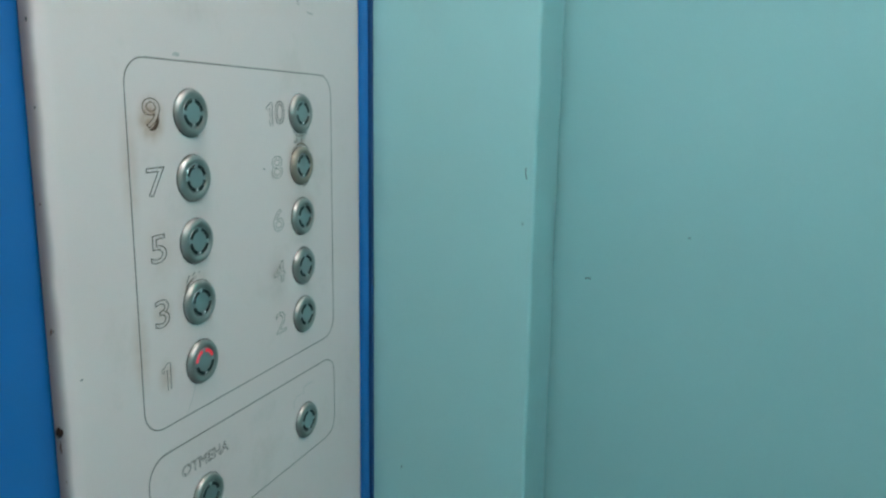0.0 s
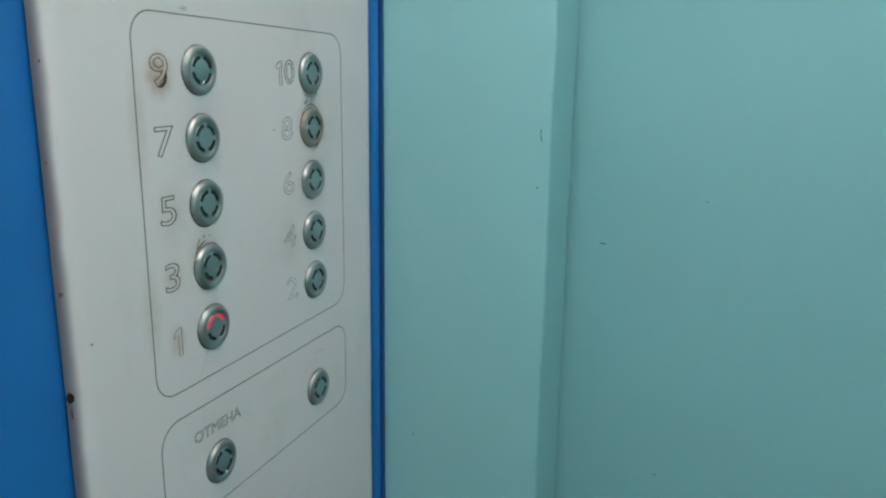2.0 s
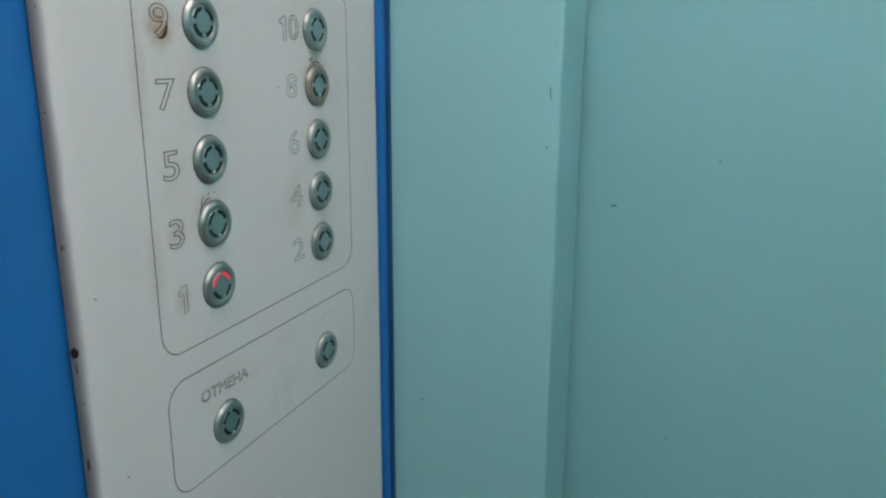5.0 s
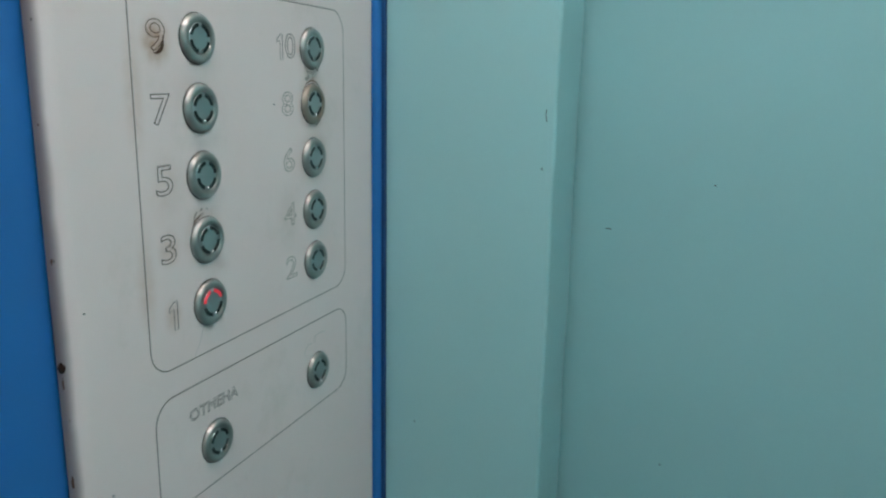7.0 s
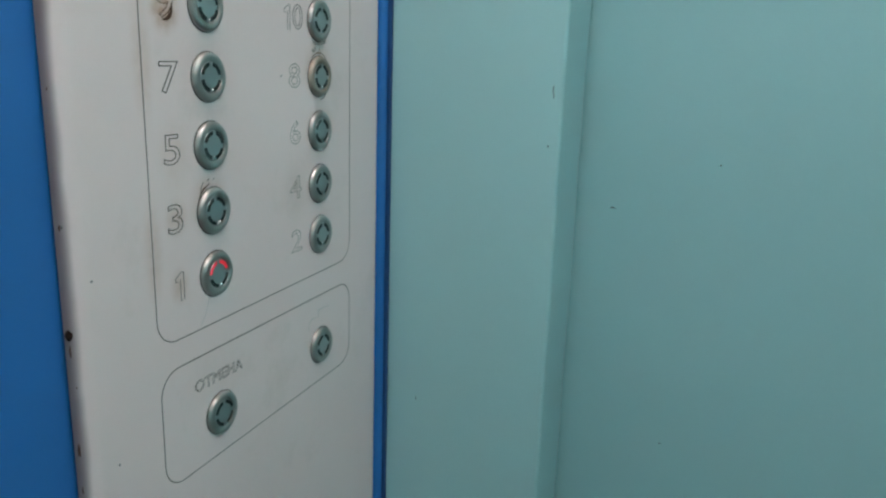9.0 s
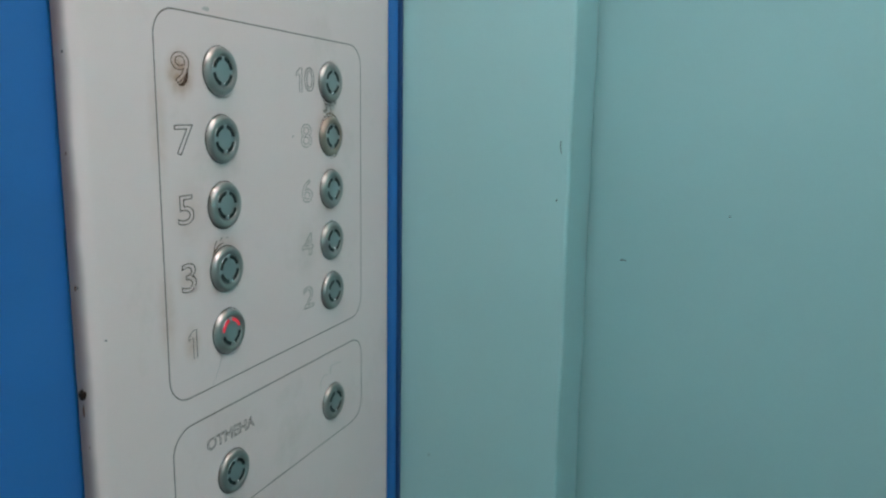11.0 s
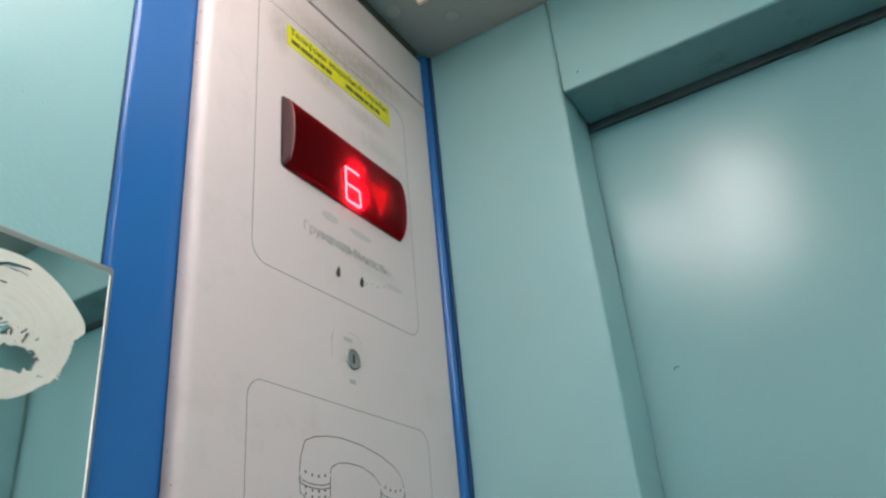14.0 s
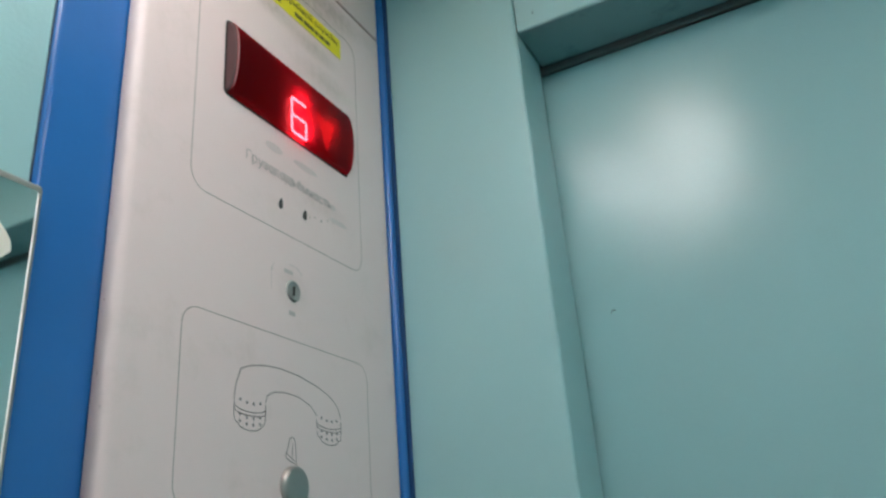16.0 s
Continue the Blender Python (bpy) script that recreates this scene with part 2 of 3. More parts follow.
def opal_panel(q):
    """An opal diffuser over bulbs: bright in front of each of them, warm and dim towards the corners."""
    m = bpy.data.materials.new("opal_lamp_panel")
    m.use_nodes = True
    n, l = m.node_tree.nodes, m.node_tree.links
    b = n["Principled BSDF"]
    b.inputs["Base Color"].default_value = (0.8, 0.76, 0.7, 1)
    co = n.new("ShaderNodeTexCoord")
    total = None
    for dx, dy, rx, ry, power in ((0.046, -0.425, 0.066, 0.150, 1.00), (0.208, -0.385, 0.092, 0.220, 0.84), (0.150, -0.590, 0.160, 0.150, 0.85)):
        x = q[0] + dx if q[0] < 0.5 else q[1] - dx
        mp = n.new("ShaderNodeMapping")
        mp.inputs["Location"].default_value = (-x / rx, -(q[3] + dy) / ry, 0)
        mp.inputs["Scale"].default_value = (1 / rx, 1 / ry, 0)
        l.new(co.outputs["Object"], mp.inputs["Vector"])
        ln = n.new("ShaderNodeVectorMath")
        ln.operation = "LENGTH"
        l.new(mp.outputs["Vector"], ln.inputs[0])
        mr = n.new("ShaderNodeMapRange")
        mr.interpolation_type = "SMOOTHSTEP"
        mr.inputs["From Min"].default_value, mr.inputs["From Max"].default_value = 1.0, 0.5
        mr.inputs["To Max"].default_value = power
        l.new(ln.outputs["Value"], mr.inputs["Value"])
        if total is None:
            total = mr.outputs["Result"]
        else:
            mx = n.new("ShaderNodeMath")
            mx.operation = "MAXIMUM"
            l.new(total, mx.inputs[0])
            l.new(mr.outputs["Result"], mx.inputs[1])
            total = mx.outputs[0]
    tint = n.new("ShaderNodeMix")
    tint.data_type = "RGBA"
    tint.inputs["A"].default_value, tint.inputs["B"].default_value = (1.0, 0.75, 0.52, 1), (0.945, 0.94, 0.985, 1)
    strength = n.new("ShaderNodeMapRange")
    strength.inputs["To Min"].default_value, strength.inputs["To Max"].default_value = 0.85, LAMP_STRENGTH
    l.new(total, tint.inputs["Factor"])
    l.new(total, strength.inputs["Value"])
    l.new(tint.outputs["Result"], b.inputs["Emission Color"])
    l.new(strength.outputs["Result"], b.inputs["Emission Strength"])
    return m


LED = glow("red_led", (1.0, 0.38, 0.42), 60.0)
LED_ARROW = glow("red_led_arrow", (1.0, 0.05, 0.06), 2.6)
LED_SLOT = glow("red_slot_light", (1.0, 0.06, 0.09), 0.40)


def red_lens():
    m = bpy.data.materials.new("red_display_lens")
    m.use_nodes = True
    n, l = m.node_tree.nodes, m.node_tree.links
    b = n["Principled BSDF"]
    b.inputs["Base Color"].default_value = (0.085, 0.002, 0.006, 1)
    b.inputs["Roughness"].default_value = 0.22
    tr = n.new("ShaderNodeBsdfTransparent")
    tr.inputs["Color"].default_value = (0.80, 0.12, 0.14, 1)
    scatter = n.new("ShaderNodeBsdfTranslucent")
    scatter.inputs["Color"].default_value = (0.85, 0.012, 0.035, 1)
    body = n.new("ShaderNodeMixShader")
    body.inputs[0].default_value = 0.60
    l.new(b.outputs[0], body.inputs[1])
    l.new(scatter.outputs[0], body.inputs[2])
    mix = n.new("ShaderNodeMixShader")
    mix.inputs[0].default_value = 0.55
    l.new(tr.outputs[0], mix.inputs[1])
    l.new(body.outputs[0], mix.inputs[2])
    l.new(mix.outputs[0], n["Material Output"].inputs["Surface"])
    return m


LENS = red_lens()
LENS_HIGHLIGHT = paint("pale_red_highlight", (0.36, 0.11, 0.12), 0.3, 0.2, 0.0)
LENS_END = paint("brown_lens_end", (0.075, 0.030, 0.032), 0.6, 0.2, 0.0)
REDBACK = paint("red_plastic", (0.06, 0.002, 0.005), 0.4, 0.15, 0.0)


# ---- helpers for building ----
def mesh_of(bm, material, name, smooth=False):
    me = bpy.data.meshes.new(name)
    bmesh.ops.recalc_face_normals(bm, faces=bm.faces)
    bm.to_mesh(me)
    bm.free()
    me.materials.append(material)
    if smooth:
        me.polygons.foreach_set("use_smooth", [True] * len(me.polygons))
    return me


def part(name, data, material, parent, label="", smooth=False):
    """Links a bmesh, or a mesh that is already made, as one object under a thing or a part."""
    me = mesh_of(data, material, name, smooth) if isinstance(data, bmesh.types.BMesh) else data
    ob = new(name, me)
    ob.parent = parent
    if label:
        tagged(ob, label)
    return ob


def block(x0, x1, y0, y1, z0, z1, bevel=0.0, segments=2, bm=None):
    own = bm is None
    bm = bmesh.new() if own else bm
    made = bmesh.ops.create_cube(bm, size=1.0, matrix=Matrix.LocRotScale(((x0 + x1) / 2, (y0 + y1) / 2, (z0 + z1) / 2), None, (x1 - x0, y1 - y0, z1 - z0)))
    if bevel:
        edges = list({e for v in made["verts"] for e in v.link_edges})
        bmesh.ops.bevel(bm, geom=edges, offset=bevel, segments=segments, affect="EDGES", profile=0.5)
    return bm


def lathe(profile, steps=32):
    """Turns (radius, height) pairs about the x axis."""
    bm = bmesh.new()
    rings = []
    for r, h in profile:
        if r == 0:
            rings.append([bm.verts.new((h, 0, 0))])
        else:
            rings.append([bm.verts.new((h, r * math.cos(2 * math.pi * k / steps), r * math.sin(2 * math.pi * k / steps))) for k in range(steps)])
    for a, b in zip(rings, rings[1:]):
        for k in range(steps):
            j = (k + 1) % steps
            if len(b) == 1:
                bm.faces.new((a[k], a[j], b[0]))
            elif len(a) == 1:
                bm.faces.new((a[0], b[j], b[k]))
            else:
                bm.faces.new((a[k], a[j], b[j], b[k]))
    return bm


def tube(points, radius, closed=False, sides=5, bm=None):
    """A thin tube along points of the panel's plane (y, z), half sunk into it."""
    bm = bmesh.new() if bm is None else bm
    n = len(points)
    rings = []
    for i, (y, z) in enumerate(points):
        a = points[(i - 1) % n] if closed or i else points[i]
        b = points[(i + 1) % n] if closed or i < n - 1 else points[i]
        d = Vector((0, b[0] - a[0], b[1] - a[1])).normalized()
        s = Vector((1, 0, 0)).cross(d)
        rings.append([bm.verts.new(Vector((0, y, z)) + radius * (math.cos(math.tau * k / sides) * s + 0.5 * math.sin(math.tau * k / sides) * Vector((1, 0, 0)))) for k in range(sides)])
    pairs = list(zip(rings, rings[1:])) + ([(rings[-1], rings[0])] if closed else [])
    for a, b in pairs:
        for k in range(sides):
            j = (k + 1) % sides
            bm.faces.new((a[k], a[j], b[j], b[k]))
    return bm


def arc(cy, cz, r, a0, a1, steps=8, rz=None):
    rz = r if rz is None else rz
    return [(cy + r * math.cos(radians(a0 + (a1 - a0) * k / steps)), cz + rz * math.sin(radians(a0 + (a1 - a0) * k / steps))) for k in range(steps + 1)]


def rounded(y0, y1, z0, z1, r):
    return arc(y1 - r, z1 - r, r, 90, 0) + arc(y1 - r, z0 + r, r, 0, -90) + arc(y0 + r, z0 + r, r, 270, 180) + arc(y0 + r, z1 - r, r, 180, 90)


def plate(points, x0, x1):
    """A flat plate with the outline (y, z) between x0 and x1."""
    bm = bmesh.new()
    a = [bm.verts.new((x0, y, z)) for y, z in points]
    b = [bm.verts.new((x1, y, z)) for y, z in points]
    bm.faces.new(a)
    bm.faces.new(b)
    for k in range(len(points)):
        j = (k + 1) % len(points)
        bm.faces.new((a[k], a[j], b[j], b[k]))
    return bm


FACE = Matrix(((0, 0, 1, 0), (1, 0, 0, 0), (0, 1, 0, 0), (0, 0, 0, 1)))


def lettering(body, height, material, outline=0.0, wide=1.0):
    """Text as a mesh in the panel's plane, its origin at the middle. height: of the capitals, in metres."""
    cu = bpy.data.curves.new("text", "FONT")
    cu.body, cu.align_x, cu.align_y, cu.size = body, "CENTER", "CENTER", height / 0.72
    cu.resolution_u = 6
    if outline:
        cu.fill_mode, cu.bevel_depth, cu.bevel_resolution = "NONE", outline, 1
    else:
        cu.extrude = 0.0001
    ob = new("text", cu)
    me = bpy.data.meshes.new_from_object(ob.evaluated_get(bpy.context.evaluated_depsgraph_get()))
    bpy.data.objects.remove(ob)
    me.transform(FACE @ Matrix.Diagonal((wide, 1, 0.4 if outline else 1, 1)))
    me.materials.clear()
    me.materials.append(material)
    return me


def at(ob, x, y, z):
    ob.location = (x, y, z)
    return ob


def thing(name, label, category, kind="", group=""):
    return tagged(new(name), label, category, group, kind)


def structure(name, bm, material, label, category):
    return tagged(new(name, mesh_of(bm, material, name)), label, category, "", "structure")


# ---- the cabin's shell ----
H = 2.1875            # ceiling
X0, X1 = -0.016, 1.000   # side walls
Y0, DOOR_Y = -1.120, 0.0775
OPEN0, OPEN1, LINTEL = 0.159, 0.836, 2.0572
structure("floor", block(X0 - 0.03, X1 + 0.03, Y0 - 0.03, 0.14, -0.03, 0.0), FLOOR, "worn brown linoleum lift floor", "floor")
# The second opening holds an unseen lamp, added by symmetry for evener light.
WELLS = ((0.040, 0.360, -0.850, -0.080), (0.624, 0.944, -0.850, -0.080))
ceil_bm = bmesh.new()
xs = [X0 - 0.03, WELLS[0][0], WELLS[0][1], WELLS[1][0], WELLS[1][1], X1 + 0.03]
for k in range(5):
    if k in (1, 3):
        block(xs[k], xs[k + 1], Y0 - 0.03, WELLS[0][2], H, H + 0.03, bm=ceil_bm)
        block(xs[k], xs[k + 1], WELLS[0][3], 0.14, H, H + 0.03, bm=ceil_bm)
    else:
        block(xs[k], xs[k + 1], Y0 - 0.03, 0.14, H, H + 0.03, bm=ceil_bm)
structure("ceiling", ceil_bm, CEIL, "off-white painted metal lift ceiling", "ceiling")
structure("wall_left", block(X0 - 0.03, X0, Y0, -0.396, 0.0, H, 0.001), TEAL_WALL, "teal painted metal lift side wall", "wall")
structure("wall_left_backing", block(X0 - 0.03, X0 - 0.012, -0.396, 0.14, 0.0, H), DARK, "dark metal backing behind the control panel", "wall")
structure("wall_right", block(X1, X1 + 0.03, Y0, 0.14, 0.0, H), TEAL, "teal painted metal lift side wall", "wall")
structure("wall_rear", block(X0 - 0.03, X1 + 0.03, Y0 - 0.03, Y0, 0.0, H), TEAL, "teal painted metal lift rear wall", "wall")


def bowed_return(x0, x1, z0, z1, y0, y1, edge, seed):
    """A folded sheet-metal panel, cut in height, its folded edge a little uneven."""
    bm = block(x0, x1, y0, y1, z0, z1, 0.0030, 3)
    cuts = [z0 + (z1 - z0) * k / 60 for k in range(1, 60)]
    for z in cuts:
        bmesh.ops.bisect_plane(bm, geom=bm.verts[:] + bm.edges[:] + bm.faces[:], plane_co=(0, 0, z), plane_no=(0, 0, 1))
    for v in bm.verts:
        if abs(v.co.x - edge) < 0.004:
            v.co.x += 0.0011 * noise.noise((seed, v.co.y * 3, v.co.z * 11)) + 0.0007 * noise.noise((seed + 9, 0, v.co.z * 37))
    return bm


structure("wall_front_left", bowed_return(-0.012, OPEN0, 0.0, H, 0.0, 0.0735, OPEN0, 1.0), TEAL, "teal painted metal door return with a folded edge", "wall")
structure("wall_front_right", bowed_return(OPEN1, X1 + 0.02, 0.0, H, 0.0, 0.0735, OPEN1, 5.0), TEAL, "teal painted metal door return with a folded edge", "wall")
structure("wall_front_header", block(OPEN0 + 0.0016, OPEN1 - 0.0016, 0.0005, 0.0735, LINTEL, H, 0.0015, 2), TEAL, "teal painted metal lintel over the lift door", "wall")
part("soffit_film", block(OPEN0 + 0.003, OPEN1 - 0.003, 0.0030, 0.0725, LINTEL - 0.0006, LINTEL - 0.0002), SOFFIT, bpy.data.objects["wall_front_header"], "lintel underside darkened for its shade, with dark stains")
structure("wall_front_backing", block(X0, X1, 0.125, 0.14, 0.0, H), DARK, "dark shaft side behind the lift door", "wall")

# ---- the sliding door ----
door = thing("lift_door", "closed teal painted sliding lift door with small scratches", "door", "structure")
part("door_leaf", block(OPEN0 - 0.03, OPEN1 + 0.03, DOOR_Y, DOOR_Y + 0.025, 0.012, 2.0475, 0.0015, 2), TEAL_DOOR, door)
part("door_rail", block(OPEN0 - 0.02, OPEN1 + 0.02, 0.0760, 0.090, 2.0492, 2.0594, 0.002, 2), RUBBER, door, "grey metal door rail")


def scratch(x, y, z, pts, radius, name, parent):
    """A small dark chip or scratch on a surface that faces the cabin from the front."""
    bm = tube(pts, radius, sides=5)
    ob = part(name, bm, CHIP, parent, "dark scratch in the paint")
    ob.matrix_local = Matrix.Translation((x, y, z)) @ Matrix.Rotation(radians(-90), 4, "Z")
    return ob


scratch(0.191, DOOR_Y, 1.205, arc(0, 0, 0.0026, 20, 160, 6, 0.0016), 0.0006, "scratch", door)
scratch(0.279, DOOR_Y, 1.252, [(-0.001, 0), (0, 0.0002), (0.001, 0)], 0.0005, "scratch", door)
scratch(0.254, DOOR_Y, 0.986, [(-0.001, 0), (0, 0.0002), (0.001, 0)], 0.0005, "scratch", door)
scratch(0.194, DOOR_Y, 1.7585, arc(0, 0, 0.0026, 30, 200, 7, 0.0022), 0.0005, "scratch", door)
front_left = bpy.data.objects["wall_front_left"]
scratch(0.1495, 0.0, 1.310, [(0.0014, -0.0055), (0.0002, 0.0), (0.0006, 0.0045)], 0.0004, "scratch", front_left)
scratch(0.1485, 0.0, 1.266, [(0, -0.001), (0, 0.001)], 0.0005, "scratch", front_left)
scratch(0.035, 0.0, 1.018, [(0, -0.001), (0.0005, 0.001)], 0.0005, "scratch", front_left)
header = bpy.data.objects["wall_front_header"]
scratch(0.180, 0.0, 2.074, [(0, -0.0015), (0.0003, 0.0015)], 0.0006, "scratch", header)

# ---- the ceiling lamps: opal panels set into the ceiling, the right one unseen and added ----
def ceiling_lamp(x0, x1, y0, y1, material):
    lamp = thing("ceiling_lamp", "flush opal ceiling lamp panel with warm dim corners, lit", "lamp", "", "ceiling lamps")
    part("diffuser", block(x0 + 0.0005, x1 - 0.0005, y0 + 0.0005, y1 - 0.0005, H + 0.003, H + 0.014, 0.001, 1), material, lamp, "opal plastic diffuser, bright over its bulbs")
    part("housing", block(x0 - 0.02, x1 + 0.02, y0 - 0.02, y1 + 0.02, H + 0.0305, H + 0.045, 0.002, 1), CEIL, lamp, "pale metal lamp housing")
    return lamp


for q in WELLS:
    ceiling_lamp(*q, opal_panel(q))
# Two faint round ceiling spots, built as low discs.
for sx, sy in ((0.062, -0.045), (0.010, -0.090)):
    dimple = tagged(new("ceiling_dimple", mesh_of(lathe(((0.009, 0.0), (0.0085, 0.0006), (0.006, 0.0009), (0, 0.001))), SPOT_GREY, "ceiling_dimple", True)), "small raised disc for a round spot on the ceiling", "screw cap")
    dimple.matrix_basis = Matrix.Translation((sx, sy, H)) @ Matrix.Rotation(radians(90), 4, "Y")

# ---- the control panel ----
panel = thing("control_panel", "tall white lift control panel with steel buttons on a blue column", "control panel")


def sheet(y0, y1, z0, z1, depth, r):
    """A sheet with rounded long edges, its face at x = 0."""
    section = [(-depth, y0)] + [(-r + r * math.sin(radians(a)), y0 + r - r * math.cos(radians(a))) for a in range(0, 91, 9)]
    section += [(-0.004 + 0.004 * math.cos(radians(a)), y1 - 0.004 + 0.004 * math.sin(radians(a))) for a in range(0, 91, 15)] + [(-depth, y1)]
    bm = bmesh.new()
    rows = [[bm.verts.new((x, y, z)) for x, y in section] for z in (z0, z1)]
    for k in range(len(section) - 1):
        bm.faces.new((rows[0][k], rows[0][k + 1], rows[1][k + 1], rows[1][k]))
    bm.faces.new(rows[0])
    bm.faces.new(rows[1])
    return bm


PY0, PY1 = -0.3455, -0.0160
SEAM = 2.1012
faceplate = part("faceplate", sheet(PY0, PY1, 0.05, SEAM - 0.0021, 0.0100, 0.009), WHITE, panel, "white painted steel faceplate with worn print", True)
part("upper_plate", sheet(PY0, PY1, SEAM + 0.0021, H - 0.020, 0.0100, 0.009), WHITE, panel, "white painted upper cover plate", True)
for f in ("faceplate", "upper_plate"):
    me = bpy.data.objects[f].data
    me.set_sharp_from_angle(angle=radians(40))
part("seam_strip", block(-0.0118, -0.0098, PY0 + 0.006, PY1 - 0.002, SEAM - 0.006, SEAM + 0.006), DARK, panel, "dark seam between the plates")
# Dark grey-brown strip that fills the gap under the ceiling.
part("top_strip", block(-0.0118, -0.0030, PY0 + 0.006, PY1 - 0.002, H - 0.0198, H - 0.001), GAP_BROWN, panel, "dark gap under the ceiling")
column = part("column", block(-0.026, -0.012, -0.396, -0.0145, 0.0, H - 0.004, 0.003, 3), BLUE, panel, "blue painted metal column behind the faceplate")
part("column_gap", block(-0.0175, -0.0152, -0.3970, -0.3956, 0.0, H - 0.004), GAP_BLUE, panel, "dark gap beside the column")
# Navy strip whose colour stands for the shaded side of the bead.
part("corner_seal", block(-0.026, 0.0054, -0.0048, -0.0006, 0.0, H - 0.004), BEAD_SHADE, panel, "navy strip painted as the shaded side of the corner bead")
part("corner_bead", block(-0.026, 0.0040, -0.0146, -0.0046, 0.0, H - 0.004, 0.0042, 4), BLUE, panel, "blue painted rounded corner bead", True)

# small runs and drops in the wall paint
DROP = random.Random(21)
for k in range(9):
    bm = bmesh.new()
    bmesh.ops.create_icosphere(bm, subdivisions=3, radius=1.0)
    w = DROP.uniform(0.0007, 0.0016)
    bmesh.ops.scale(bm, vec=(0.00016, w, w * DROP.uniform(0.7, 1.4)), verts=bm.verts)
    at(part("paint_drop", bm, TEAL, bpy.data.objects["wall_left"], "", True), X0, DROP.uniform(-0.475, -0.432), DROP.uniform(1.800, 1.900))

# worn edge of the faceplate: painted grime and shade line, rust chips
for z, dz, dx in ((1.1885, 0.0033, 0.0024), (1.1795, 0.0050, 0.0010), (1.246, 0.0022, 0.0010), (1.122, 0.0050, 0.0012), (1.098, 0.0030, 0.0009), (1.315, 0.0016, 0.0008), (1.700, 0.0018, 0.0008), (1.655, 0.0030, 0.0007)):
    bm = bmesh.new()
    bmesh.ops.create_icosphere(bm, subdivisions=2, radius=1.0)
    for v in bm.verts:
        v.co *= 1 + 0.35 * noise.noise(v.co * 1.7 + Vector((z * 50, 0, 0)))
        v.co = Vector((v.co.x * dx * 0.9, v.co.y * dx, v.co.z * dz))
    at(part("rust_chip", bm, RUST_BLACK if dx > 0.0015 else RUST, faceplate, "rusty chip in the white paint", True), -0.0068, PY0 + 0.0004 + 0.0006, z)
SPECK = random.Random(8)
for k in range(10):
    bm = bmesh.new()
    bmesh.ops.create_icosphere(bm, subdivisions=1, radius=1.0)
    w, a = SPECK.uniform(0.0003, 0.0008), SPECK.uniform(5, 38)
    bmesh.ops.scale(bm, vec=(w * 0.6, w, w * SPECK.uniform(1.0, 3.5)), verts=bm.verts)
    at(part("rust_chip", bm, RUST if k % 3 else CHIP, faceplate), -0.009 + 0.009 * math.sin(radians(a)), PY0 + 0.009 - 0.009 * math.cos(radians(a)), SPECK.choice((SPECK.uniform(0.99, 1.45), SPECK.uniform(1.06, 1.26), SPECK.uniform(1.5, 2.05))))
for y, z in ((-0.334, 1.216), (-0.145, 1.318), (-0.160, 1.3185), (-0.325, 1.105)):
    at(part("paint_chip", plate(arc(0, 0, 0.0009, 0, 300, 5, 0.0005), 0.0, 0.0002), CHIP, faceplate), 0.0, y, z)

# engraved frames
R_LINE = 0.00036


def skewed(points, y0, y1, drop_top, lift_bottom):
    """The hand-laid frame is a little narrower at its far side."""
    zs = [z for _, z in points]
    lo, hi = min(zs), max(zs)
    return [(y, z + (y - y0) / (y1 - y0) * (lift_bottom * (hi - z) - drop_top * (z - lo)) / (hi - lo)) for y, z in points]


def engraved_frame(y0, y1, z0, z1, r, drop, lift, material, label):
    part("frame_line", tube(skewed(rounded(y0, y1, z0, z1, r), y0, y1, drop, lift), R_LINE if material is WORN else 0.00041, True), material, panel, label)


engraved_frame(-0.2895, -0.0655, 1.1625, 1.3930, 0.016, 0.0062, 0.0045, FRAME, "engraved frame round the floor buttons")
engraved_frame(-0.2895, -0.0655, 1.0680, 1.1450, 0.016, -0.0020, 0.0080, FRAME, "engraved frame round the cancel button")
engraved_frame(-0.2895, -0.0670, 1.5830, 1.7125, 0.014, 0.0, 0.0, WORN, "engraved frame round the telephone symbol")
engraved_frame(-0.2895, -0.0680, 1.8005, 2.0600, 0.016, 0.0, 0.0, WORN, "faint engraved frame round the display")

# floor buttons
BEZEL_SECTION = ((0.0148, 0.0), (0.0147, 0.0012), (0.0142, 0.0022), (0.0133, 0.0030), (0.0121, 0.0034), (0.0110, 0.0033), (0.0102, 0.0030), (0.0097, 0.0028), (0.0096, 0.0010))
RUSTED = mesh_of(lathe(BEZEL_SECTION, 44), RUSTY_STEEL, "rusty_bezel", True)
BEZEL = mesh_of(lathe(BEZEL_SECTION, 44), STEEL, "bezel", True)
DISC = mesh_of(lathe(((0.0095, 0.0010), (0.0093, 0.0026), (0.0068, 0.0028), (0.0, 0.0029)), 36), CAP, "cap", True)
# Dark ring that stands in for the shadow round a button.
SHADOW_RING = mesh_of(lathe(((0.0153, 0.0), (0.0152, 0.0004), (0.0146, 0.0005)), 40), CHIP, "seating_ring", True)
# Small dome, added only to give each button its highlight speck.
GLINT = mesh_of(lathe(((0.0009, 0.0), (0.0008, 0.0004), (0.0005, 0.0007), (0.0, 0.0008)), 12), POLISH, "stud", True)
CALL = mesh_of(lathe(((0.0150, 0.0), (0.0150, 0.0020), (0.0145, 0.0034), (0.0134, 0.0042), (0.0120, 0.0046), (0.0, 0.0050)), 40), STEEL, "call_button", True)


